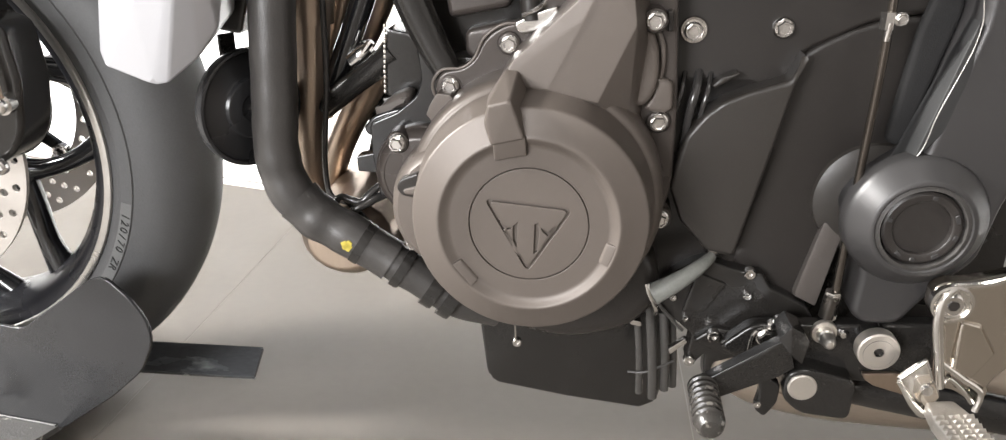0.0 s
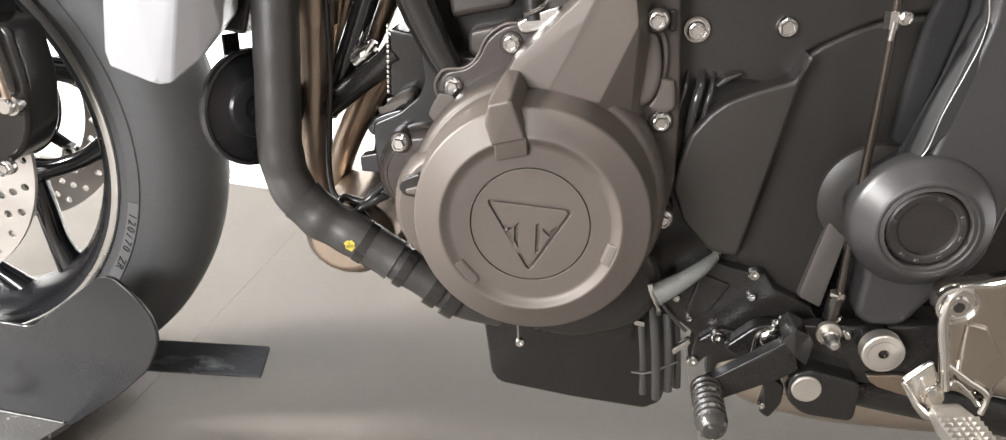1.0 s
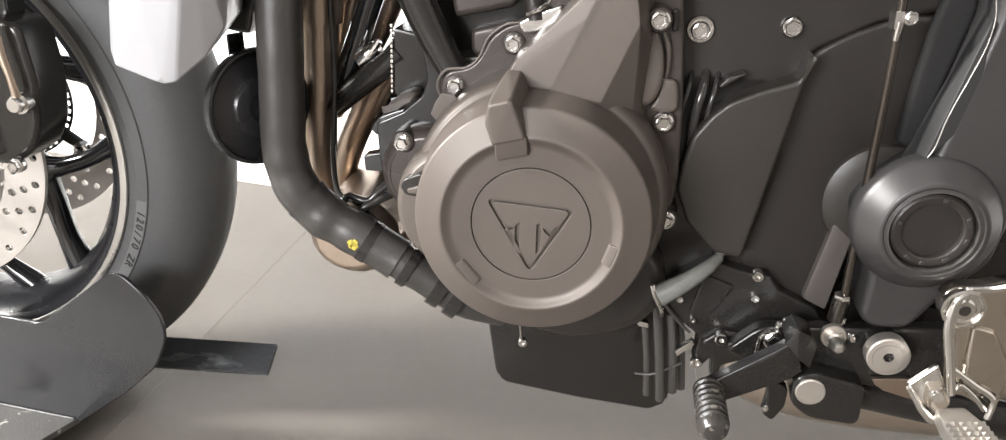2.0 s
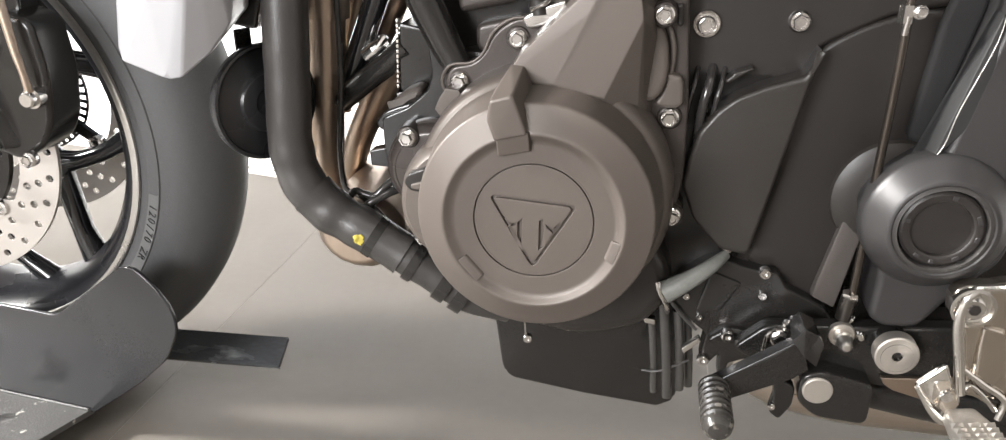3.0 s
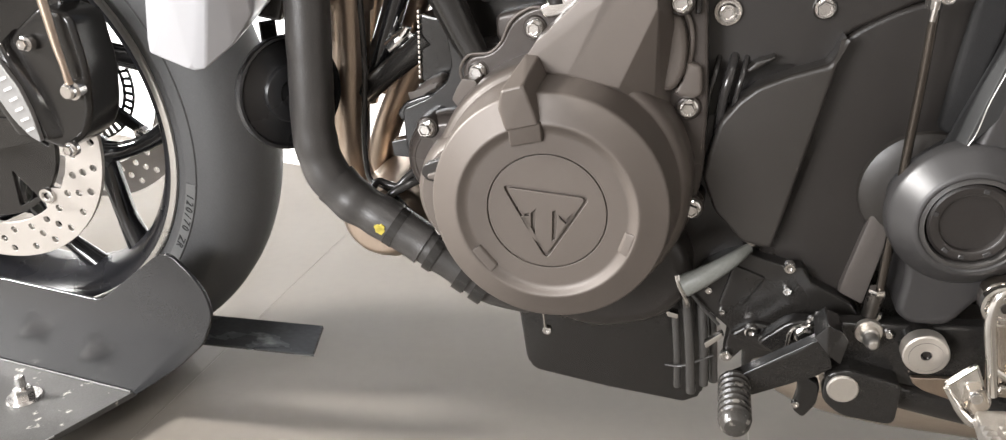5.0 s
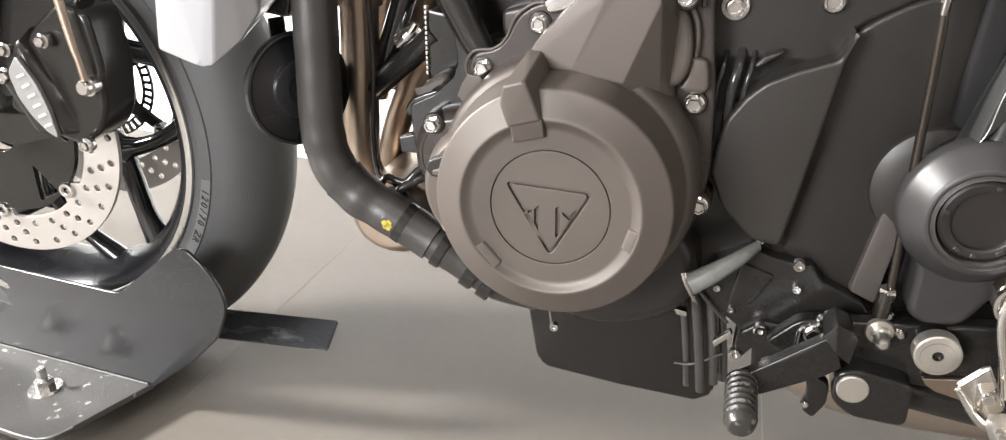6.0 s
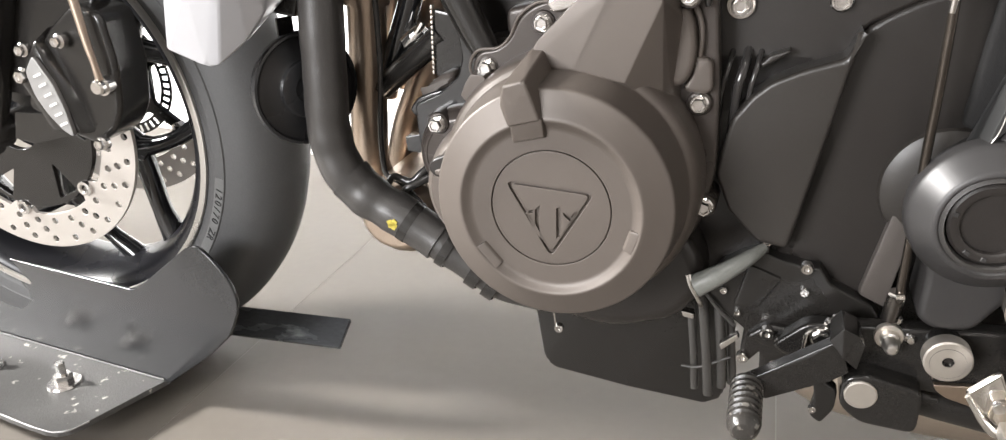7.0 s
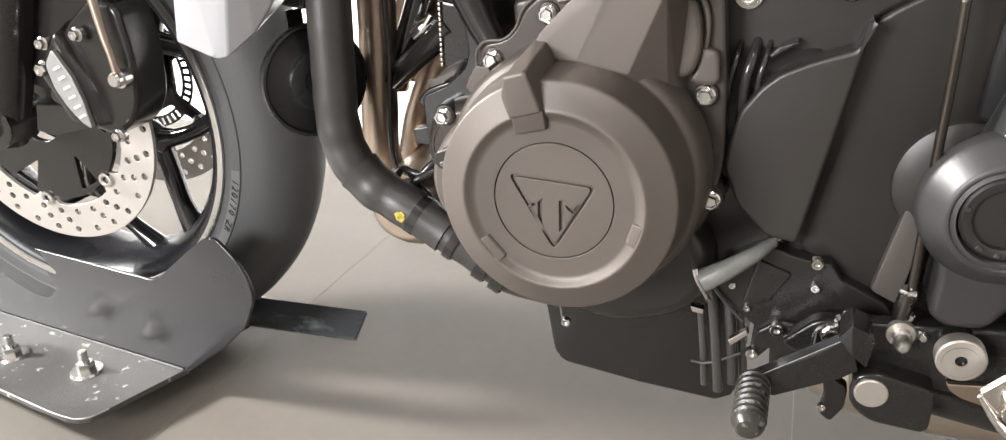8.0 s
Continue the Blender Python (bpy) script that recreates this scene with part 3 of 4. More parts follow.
part("machined_edge", tube([(0.3163, -0.0806, 0.5289), (0.3185, -0.0806, 0.5152), (0.3170, -0.0806, 0.4988), (0.3122, -0.0806, 0.4815), (0.3018, -0.0806, 0.4493), (0.2970, -0.0803, 0.4260), (0.2909, -0.0803, 0.4135)], 0.00045, 8), RIMLIP, pivot)
part("pivot_ring", lathe([(0.0525, -0.07), (0.0520, -0.0795), (0.0508, -0.0828), (0.0485, -0.0850), (0.0385, -0.0965), (0.0365, -0.0978), (0.0345, -0.0978), (0.0335, -0.0968), (0.033, -0.085)], 72, 0.3015, 0.367), GUNMETAL, pivot)
part("seal_ring", lathe([(0.0335, -0.085), (0.0335, -0.0965), (0.0305, -0.0975), (0.0295, -0.0945), (0.029, -0.085)], 64, 0.3015, 0.367), HOSE, pivot)
cap = part("pivot_cap", lathe([(0.0292, -0.08), (0.0285, -0.094), (0.0265, -0.0955), (0.0225, -0.0955), (0.021, -0.0945), (0.0205, -0.0905), (0.0, -0.0900)], 64, 0.3015, 0.367), PLASTIC, pivot, "black plastic pivot cap with raised marks")
for ang, span in ((80, 8), (20, 16), (345, 10), (300, 12), (262, 8), (235, 10), (165, 8)):
    a0, a1 = radians(ang - span / 2), radians(ang + span / 2)
    part("cap_mark", hull([(0.3015 + r * math.cos(a), y, 0.367 + r * math.sin(a)) for r in (0.0232, 0.0262) for a in (a0, (a0 + a1) / 2, a1) for y in (-0.0966, -0.094)], 0.0003, 1), GUNMETAL, cap)

# gear linkage
rod = part("shift_rod", tube([(0.2615, -0.071, 0.60), (0.2610, -0.071, 0.482), (0.2585, -0.071, 0.40), (0.2560, -0.071, 0.300)], 0.0033, 16), RODBLK, bike)
part("rod_joint", lathe([(0, -0.006), (0.0055, -0.006), (0.0055, 0.006), (0, 0.006)], 6), STEEL, rod, at=Matrix.Translation((0.2600, -0.071, 0.513)) @ Matrix.Rotation(radians(90), 4, "X"))
bolt(0.2675, -0.074, 0.5145, rod, HEX, 0, "clip_bolt", size=0.68)
part("lock_nut", lathe([(0, -0.0035), (0.0058, -0.0035), (0.0062, -0.0025), (0.0062, 0.0025), (0.0058, 0.0035), (0, 0.0035)], 6), STEEL, rod, at=Matrix.Translation((0.2540, -0.071, 0.2975)) @ Matrix.Rotation(radians(94), 4, "X") @ Matrix.Rotation(radians(20), 4, "Y"))
part("rod_end", tube([(0.2540, -0.071, 0.297), (0.2525, -0.071, 0.2870), (0.2512, -0.071, 0.2775)], [0.0062, 0.0062, 0.0060], 18), RODM, rod)
part("rod_tip", tube([(0.2600, -0.0735, 0.499), (0.2610, -0.0735, 0.512)], [0.0022, 0.0030], 12), STEEL, rod)

part("linkage_bracket", slab([(0.196, 0.264), (0.25, 0.267), (0.345, 0.273), (0.356, 0.214), (0.290, 0.214), (0.238, 0.222), (0.196, 0.226), (0.170, 0.24)], -0.066, -0.05, 0.003, 0.008), BLACK, bike)
part("sprocket_guard", slab([(0.1120, 0.2740), (0.130, 0.297), (0.1455, 0.3070), (0.1571, 0.3115), (0.1748, 0.3045), (0.1904, 0.3010), (0.2037, 0.3000), (0.2119, 0.2870), (0.2261, 0.2802), (0.2423, 0.2715), (0.2508, 0.2581), (0.247, 0.236), (0.2050, 0.2240), (0.1930, 0.2190), (0.1838, 0.2160), (0.1716, 0.2110), (0.1690, 0.1950), (0.1640, 0.1930), (0.1632, 0.2201), (0.1537, 0.2081), (0.1474, 0.2092), (0.1490, 0.2250), (0.1507, 0.2390), (0.1330, 0.2540)], -0.044, -0.020, 0.002, 0.002), GUARDPL, bike)
part("chain_guide", slab([(0.150, 0.236), (0.168, 0.250), (0.196, 0.246), (0.200, 0.232), (0.182, 0.222)], -0.050, -0.04, 0.003, 0.006), GUARDPL, bike)
part("guard_web", hull([(x, y, z) for x, z in ((0.150, 0.300), (0.176, 0.290), (0.160, 0.262), (0.140, 0.262)) for y in (-0.047, -0.04)], 0.003), GUARDPL, bike)
for x, y, z, s in ((0.150, -0.046, 0.2145, 0.55), (0.168, -0.0525, 0.2435, 0.62), (0.193, -0.046, 0.301, 0.55), (0.193, -0.046, 0.280, 0.4), (0.132, -0.046, 0.275, 0.35), (0.144, -0.046, 0.2555, 0.3)):
    bolt(x, y, z, bike, SOCKET, 0, "guard_screw", size=s)
part("guard_tab", slab([(0.150, 0.322), (0.160, 0.328), (0.176, 0.318), (0.172, 0.305), (0.160, 0.306)], -0.030, -0.024, 0.001, 0.003), STEEL, bike)
bolt(0.163, -0.031, 0.316, bike, HEX, 0, size=0.7)
bolt(0.2065, -0.069, 0.2550, bike, HEXBIG, 18, size=0.9)
for x, z, r in ((0.2125, 0.2655, 0.0046), (0.2165, 0.2702, 0.0038), (0.2684, 0.2600, 0.0042), (0.2575, 0.2755, 0.0040)):
    part("pan_cap", lathe([(0.0, -0.0700), (r * 0.6, -0.0695), (r, -0.0675), (r, -0.064)], 20, x, z), STEEL, bike)
part("pedal_clip", tube([(0.203, -0.070, 0.262), (0.196, -0.072, 0.258), (0.194, -0.070, 0.232)], 0.0016, 8), STEEL, bike)

lever = part("gear_lever", hull([(x, y + k, z) for x, y, z in ((0.1535, -0.100, 0.2280), (0.1570, -0.101, 0.2300), (0.1620, -0.101, 0.2160), (0.1700, -0.100, 0.2140), (0.1864, -0.100, 0.2462), (0.2000, -0.100, 0.2560), (0.2180, -0.098, 0.2715), (0.2255, -0.098, 0.2445), (0.2140, -0.100, 0.2365)) for k in (0.0, 0.011)], 0.0022, 3), BLACK, bike, "black gear lever with ribbed rubber peg")
part("lever_knuckle", hull([(0.210, -0.099, 0.270), (0.2189, -0.100, 0.2819), (0.2300, -0.098, 0.2755), (0.2346, -0.097, 0.2679), (0.2304, -0.100, 0.2490), (0.2204, -0.103, 0.2584), (0.212, -0.066, 0.270), (0.2189, -0.066, 0.2790), (0.230, -0.066, 0.2740), (0.234, -0.066, 0.2670), (0.2304, -0.066, 0.2500)], 0.0010), BLACK, lever)
part("worn_edge", tube([(0.1590, -0.0990, 0.2306), (0.1730, -0.0990, 0.2385), (0.1864, -0.0988, 0.2460), (0.2000, -0.0988, 0.2556), (0.2150, -0.0970, 0.2688)], 0.0006, 8), HEADER, lever)
ribs = [(0.0, -0.158), (0.0075, -0.157), (0.0105, -0.153), (0.0118, -0.149)]
for k in range(7):
    y = -0.147 + 0.0072 * k
    ribs += [(0.0098, y), (0.0124, y + 0.0016), (0.0124, y + 0.0046), (0.0098, y + 0.0062)]
ribs += [(0.0088, -0.094), (0.0, -0.094)]
part("lever_rubber", lathe(ribs, 28, 0.1555, 0.2225), RUBBER, lever, "worn ribbed black rubber")
wash = part("pivot_washer", lathe([(0, -0.068), (0.0098, -0.068), (0.0106, -0.0665), (0.0106, -0.064)], 36, 0.2535, 0.2605), PIVSTEEL, bike)
part("pivot_nut", lathe([(0.0072, -0.067), (0.0072, -0.0735), (0.0058, -0.0750), (0.0056, -0.0810), (0.0048, -0.0840), (0.0030, -0.0860), (0.0, -0.0866)], 24, 0.2540, 0.2595), PEGALU, wash)
big = part("pivot_screw", lathe([(0.0036, -0.085), (0.0040, -0.0896), (0.0152, -0.0896), (0.0163, -0.0886), (0.0165, -0.0865), (0.0165, -0.078)], 48, 0.2905, 0.2575), PIVSTEEL, bike, "broad dull-plated socket screw")
part("socket_recess", lathe([(0, -0.086), (0.0040, -0.086), (0.0040, -0.0893)], 6, 0.2905, 0.2575), CAST, big)
part("screw_boss", lathe([(0.012, -0.09), (0.015, -0.078), (0.015, -0.04)], 32, 0.2905, 0.2565), BLACK, big)
part("spring_plate", slab([(0.2870, 0.2265), (0.2898, 0.2210), (0.2976, 0.2156), (0.3258, 0.2075), (0.326, 0.2258), (0.3150, 0.2285)], -0.072, -0.067, 0.001, 0.002), HEADER, bike)

stand = part("side_stand_bracket", slab([(0.224, 0.232), (0.240, 0.2365), (0.280, 0.2265), (0.2785, 0.189), (0.238, 0.193), (0.2225, 0.207)], -0.086, -0.055, 0.003, 0.008), BLACK, bike)
part("stand_pin", lathe([(0, -0.0885), (0.0108, -0.0885), (0.0118, -0.0875), (0.0118, -0.080)], 36, 0.2372, 0.2195), PIVSTEEL, stand, "plain flat steel pivot pin")
part("lever_spur", slab([(0.203, 0.226), (0.222, 0.216), (0.221, 0.198), (0.212, 0.183), (0.203, 0.190), (0.206, 0.206)], -0.080, -0.068, 0.002, 0.004), BLACK, bike)
bolt(0.205, -0.080, 0.196, bike, SOCKET, 0, "spur_screw", size=0.35)
silencer = part("silencer", tube([(0.186, 0.045, 0.172), (0.200, 0.045, 0.168), (0.225, 0.045, 0.164), (0.255, 0.045, 0.161), (0.300, 0.045, 0.158), (0.380, 0.045, 0.156), (0.480, 0.045, 0.156)], [0.020, 0.034, 0.043, 0.047, 0.050, 0.051, 0.051], 40), SILENCER, bike, "brushed stainless low silencer under the swingarm pivot")
part("silencer_seam", tube([(0.232, 0.0000, 0.156), (0.300, -0.0050, 0.152), (0.400, -0.0060, 0.150)], 0.0012, 8), HEADER, silencer)
part("lower_frame_tube", tube([(0.270, -0.045, 0.203), (0.33, -0.045, 0.192), (0.45, -0.045, 0.172)], 0.017), BLACK, bike)
part("chain_run", hull([(x, y, z) for x, z in ((0.30, 0.225), (0.45, 0.215), (0.45, 0.25), (0.30, 0.262)) for y in (-0.03, 0.0)], 0.004), CAST, bike)

# footrest hanger and peg
hanger = part("footrest_hanger", slab([(0.3145, 0.322), (0.322, 0.3285), (0.340, 0.330), (0.366, 0.3375), (0.41, 0.350), (0.41, 0.290), (0.385, 0.262), (0.372, 0.246), (0.366, 0.222), (0.345, 0.236), (0.330, 0.236), (0.3265, 0.29), (0.3145, 0.305)], -0.104, -0.088, 0.004, 0.006, holes=[fillet([(0.341, 0.250), (0.366, 0.238), (0.364, 0.229), (0.346, 0.243)], 0.002)]), HANGER, bike, "polished cast aluminium footrest hanger")
part("hanger_face", hull([(0.338, -0.108, 0.298), (0.352, -0.108, 0.294), (0.366, -0.108, 0.272), (0.354, -0.108, 0.250), (0.340, -0.108, 0.258), (0.336, -0.102, 0.300), (0.354, -0.102, 0.297), (0.370, -0.102, 0.272), (0.356, -0.102, 0.246), (0.337, -0.102, 0.255)], 0.0015), HANGER, hanger)
part("hanger_rib", tube([(0.330, -0.104, 0.326), (0.323, -0.106, 0.318), (0.3215, -0.106, 0.30), (0.3275, -0.105, 0.27), (0.333, -0.106, 0.240)], 0.0042, 12), POLISH, hanger)
part("hanger_edge", tube([(0.328, -0.105, 0.327), (0.350, -0.105, 0.330), (0.370, -0.105, 0.337), (0.405, -0.105, 0.348)], 0.003, 10), POLISH, hanger)
part("hanger_rib", tube([(0.405, -0.106, 0.318), (0.384, -0.106, 0.305), (0.376, -0.106, 0.294), (0.384, -0.106, 0.272), (0.390, -0.106, 0.262)], 0.003, 10), POLISH, hanger)
part("screw_well", lathe([(0.015, -0.100), (0.0155, -0.108), (0.0135, -0.1085), (0.0125, -0.1045), (0.0, -0.1040)], 36, 0.3285, 0.3125), POLISH, hanger)
part("foot_edge", tube([(0.3312, -0.105, 0.2610), (0.3480, -0.106, 0.2490), (0.3640, -0.106, 0.2370), (0.3632, -0.106, 0.2200)], 0.0026, 10), POLISH, hanger)
part("foot_edge", tube([(0.3360, -0.105, 0.2400), (0.3390, -0.106, 0.2475), (0.3500, -0.106, 0.2390), (0.3600, -0.106, 0.2270)], 0.0018, 10), POLISH, hanger)
hs = part("hanger_screw", SOCKET, STEEL, hanger, at=Matrix.Translation((0.3285, -0.104, 0.3125)))
part("hex_recess", lathe([(0, -0.0066), (0.0042, -0.0066), (0.0042, -0.0050)], 6), CAST, hs)
clip = part("peg_clevis", slab([(0.2988, 0.2474), (0.3182, 0.2680), (0.3250, 0.2520), (0.3276, 0.2446), (0.3334, 0.2376), (0.3300, 0.2230), (0.3215, 0.2195), (0.3127, 0.2277)], -0.112, -0.106, 0.0022, 0.004), POLISH, bike, "polished bent spring plate of the footpeg")
part("clevis_curl", tube([(0.3005, -0.112, 0.2465), (0.3070, -0.113, 0.2370), (0.3135, -0.114, 0.2285), (0.3215, -0.115, 0.2215), (0.3300, -0.115, 0.2250)], [0.0018, 0.0026, 0.0036, 0.0042, 0.0036], 12), POLISH, clip)
part("clevis_block", hull([(x, y, z) for x, z in ((0.314, 0.248), (0.324, 0.252), (0.330, 0.238), (0.322, 0.228), (0.314, 0.234)) for y in (-0.119, -0.106)], 0.0025), HANGER, clip)
part("clevis_pin", lathe([(0, -0.121), (0.004, -0.121), (0.005, -0.119), (0.005, -0.11)], 20, 0.3190, 0.2445), STEEL, clip)


def footpeg():
    """Bare cast peg reaching out from the clevis, two rails with saw teeth and a slot between."""
    m = Matrix.Translation((0.330, -0.116, 0.2325)) @ Matrix.Rotation(radians(10), 4, "Z") @ Matrix.Rotation(radians(6), 4, "X")
    body = part("footpeg", hull([(x, y, z) for x, y in ((-0.010, 0.0), (0.012, 0.0), (-0.014, -0.02), (0.018, -0.02), (-0.013, -0.085), (0.019, -0.085), (-0.008, -0.092), (0.014, -0.092)) for z in (-0.010, 0.002)], 0.003), PEGALU, bike, "bare cast aluminium footpeg with saw-tooth rails", m)
    for x in (-0.0095, 0.0025, 0.0135):
        for k in range(14):
            y = -0.016 - 0.0052 * k
            part("peg_tooth", hull([(x - 0.0042, y, 0.001), (x + 0.0042, y, 0.001), (x - 0.0042, y - 0.0050, 0.001), (x + 0.0042, y - 0.0050, 0.001), (x - 0.0026, y - 0.0040, 0.0050), (x + 0.0026, y - 0.0034, 0.0050)], 0), PEGALU, body, smooth=0)


footpeg()

# catalyst box and drain hoses
box_c = part("exhaust_box", hull([(-0.048, 0.002, 0.270), (-0.037, 0.010, 0.156), (-0.034, 0.011, 0.146), (-0.026, 0.012, 0.1395), (0.116, 0.030, 0.108), (0.132, 0.034, 0.114), (0.140, 0.030, 0.150), (0.135, 0.0, 0.270), (-0.048, 0.17, 0.270), (-0.036, 0.16, 0.150), (-0.028, 0.155, 0.138), (0.116, 0.15, 0.106), (0.140, 0.15, 0.150), (0.135, 0.17, 0.270), (0.042, -0.002, 0.265), (0.044, 0.018, 0.124)], 0.005, 3), BLACK, bike, "black satin exhaust box under the engine")
part("box_crease", tube([(0.040, -0.0005, 0.250), (0.0425, 0.011, 0.180), (0.044, 0.0185, 0.127)], 0.0016, 8), BLACK, box_c)
for x0, z0, x1, z1, r, y in ((0.1052, 0.236, 0.1105, 0.1605, 0.0036, -0.020), (0.1130, 0.268, 0.1228, 0.1585, 0.0046, -0.024), (0.1275, 0.246, 0.1336, 0.1645, 0.0042, -0.019), (0.134, 0.250, 0.142, 0.162, 0.0042, -0.008)):
    part("drain_hose", tube([(x0, y, z0), ((x0 + x1) / 2 + 0.001, y - 0.003, (z0 + z1) / 2), (x1, y, z1)], r, 14), DRAIN, bike)
part("hose_clip", hull([(x, y, z) for x, z in ((0.097, 0.241), (0.108, 0.239), (0.108, 0.234), (0.099, 0.2355)) for y in (-0.027, -0.018)], 0.001), STEEL, bike)
part("hose_tie", tube([(0.099, -0.024, 0.1845), (0.115, -0.028, 0.188), (0.140, -0.024, 0.199)], 0.0011, 8), HOSE, bike)
part("pale_hose", tube([(0.1120, -0.077, 0.2930), (0.1309, -0.074, 0.3040), (0.1480, -0.064, 0.3125), (0.1600, -0.048, 0.3160)], [0.0092, 0.0076, 0.0060, 0.0042], 18), BLUEBIT, bike, "pale worn tubing end")
part("hose_end_ring", tube([(0.1065, -0.080, 0.3039), (0.1092, -0.081, 0.2952), (0.1147, -0.078, 0.2827), (0.1160, -0.066, 0.270)], 0.0022, 10), STEEL, bike)
part("wire_strap", tube([(0.1165, -0.048, 0.2740), (0.1300, -0.048, 0.2570), (0.1420, -0.047, 0.2440)], 0.0015, 10), HOSE, bike)
part("plated_clip", hull([(x, y, z) for x, z in ((0.131, 0.226), (0.133, 0.221), (0.147, 0.234), (0.145, 0.238)) for y in (-0.05, -0.043)], 0.001), STEEL, bike)
part("sump_screw", SOCKET, STEEL, bike, at=pose(0.001, -0.071, 0.2375) @ Matrix.Scale(0.42, 4))
part("seal_wire", tube([(0.0005, -0.098, 0.286), (0.0005, -0.085, 0.262), (0.0005, -0.078, 0.240)], 0.0007, 6), STEEL, bike)

# coolant hose with sleeve and clamps
hp = [(-0.190, -0.045, 0.62), (-0.1925, -0.052, 0.53), (-0.198, -0.055, 0.4436), (-0.2010, -0.055, 0.3947), (-0.192, -0.055, 0.3610), (-0.1693, -0.055, 0.3385), (-0.1369, -0.055, 0.3200), (-0.0933, -0.056, 0.2930), (-0.052, -0.052, 0.266), (-0.02, -0.04, 0.252)]
hose = part("coolant_hose", tube(hp, [0.0185, 0.0185, 0.0185, 0.0185, 0.0185, 0.0175, 0.0168, 0.0165, 0.0165, 0.016], 28, wobble=0.05), HOSE, bike, "thick black rubber coolant hose with clamps")
part("hose_sleeve", tube([(-0.187, -0.0555, 0.3555), (-0.1693, -0.0555, 0.3385), (-0.1369, -0.0555, 0.3200), (-0.108, -0.056, 0.302)], 0.0197, 28, wobble=0.12), HOSE, hose)
for (x, z), ln in (((-0.133, 0.3175), 0.004), ((-0.099, 0.2965), 0.004), ((-0.072, 0.279), 0.0055), ((-0.0575, 0.2695), 0.0055)):
    d = Vector((0.84, 0, -0.54)) * ln
    band = part("hose_clamp", tube([(x - d.x, -0.0555, z - d.z), (x + d.x, -0.0555, z + d.z)], 0.0192, 28, 2), BLACK, hose)
    part("clamp_tail", hull([(x + u * d.x - 0.0085 - v * 0.003, y, z + u * d.z - 0.0165 - v * 0.0008) for u in (-0.9, 0.9) for v in (0, 1) for y in (-0.059, -0.052)], 0.0005), BLACK, band)
for dx, dz, k in ((-0.0018, 0.0010, 0.0030), (0.0014, 0.0016, 0.0027), (0.0004, -0.0016, 0.0030), (0.0026, -0.0012, 0.0016), (-0.0028, -0.0018, 0.0014)):
    part("paint_mark", hull([(-0.1415 + dx + k * math.cos(a) * (1 + 0.3 * math.sin(3 * a + 40 * k)), -0.0750 + dy, 0.3225 + dz + k * math.sin(a) * (1 + 0.3 * math.cos(5 * a))) for a in [2 * math.pi * n / 14 for n in range(14)] for dy in (0, 0.004)], 0), YELLOW, hose)

# exhaust headers
def header(name, pts, r, collar=None):
    h = part(name, tube(pts, r, 28), HEADER, bike, "heat-tinted stainless exhaust header")
    if collar:
        part("header_collar", tube(collar, r * 1.2, 28, 2), HEADER, h)


header("exhaust_header", [(-0.172, 0.012, 0.62), (-0.184, 0.012, 0.52), (-0.190, 0.013, 0.46), (-0.198, 0.014, 0.39), (-0.201, 0.016, 0.335), (-0.18, 0.03, 0.295), (-0.14, 0.05, 0.275), (-0.06, 0.07, 0.25)], 0.0172, [(-0.177, 0.012, 0.57), (-0.184, 0.012, 0.52), (-0.1868, 0.0125, 0.493)])
part("vent_hose", tube([(-0.1665, -0.008, 0.56), (-0.1690, -0.008, 0.46), (-0.1725, -0.008, 0.42), (-0.1765, -0.009, 0.385), (-0.1760, -0.012, 0.3567), (-0.1701, -0.018, 0.3443), (-0.1517, -0.024, 0.3389), (-0.132, -0.034, 0.326), (-0.105, -0.040, 0.305), (-0.08, -0.038, 0.29)], 0.0026, 12), TUBING, bike)
part("overflow_hose", tube([(-0.168, -0.034, 0.334), (-0.160, -0.028, 0.3470), (-0.1496, -0.030, 0.3462), (-0.1400, -0.030, 0.3450), (-0.1300, -0.026, 0.354), (-0.112, -0.014, 0.366), (-0.090, -0.004, 0.372)], 0.0034, 12), TUBING, bike)
part("overflow_hose", tube([(-0.154, -0.040, 0.320), (-0.1460, -0.036, 0.3370), (-0.136, -0.032, 0.3440), (-0.118, -0.020, 0.350), (-0.092, -0.008, 0.352)], 0.0040, 12), TUBING, bike)
header("exhaust_header", [(-0.1354, 0.0550, 0.5715), (-0.1595, 0.0550, 0.5320), (-0.1686, 0.0550, 0.5054), (-0.1803, 0.0550, 0.4671), (-0.1915, 0.0550, 0.4294), (-0.2000, 0.0550, 0.3995)], 0.0125)
header("exhaust_header", [(-0.1230, 0.0750, 0.5446), (-0.1359, 0.0750, 0.5115), (-0.1458, 0.0750, 0.4902), (-0.1566, 0.0750, 0.4705), (-0.1776, 0.0750, 0.4366), (-0.1943, 0.0750, 0.4061)], 0.0125)
header("exhaust_header", [(-0.1138, 0.0300, 0.4707), (-0.1352, 0.0400, 0.4450), (-0.1583, 0.0500, 0.4112), (-0.1803, 0.0600, 0.3752), (-0.1992, 0.0750, 0.3356), (-0.2104, 0.0800, 0.2974)], 0.0135)
part("oil_cooler_pipe", tube([(-0.1180, 0.0200, 0.5676), (-0.1338, 0.0200, 0.5279), (-0.1426, 0.0200, 0.5063), (-0.1554, 0.0200, 0.4759), (-0.1688, 0.0200, 0.4444), (-0.1794, 0.0200, 0.4227)], 0.0105, 18), GLOSS, bike, "glossy black cooler pipe")
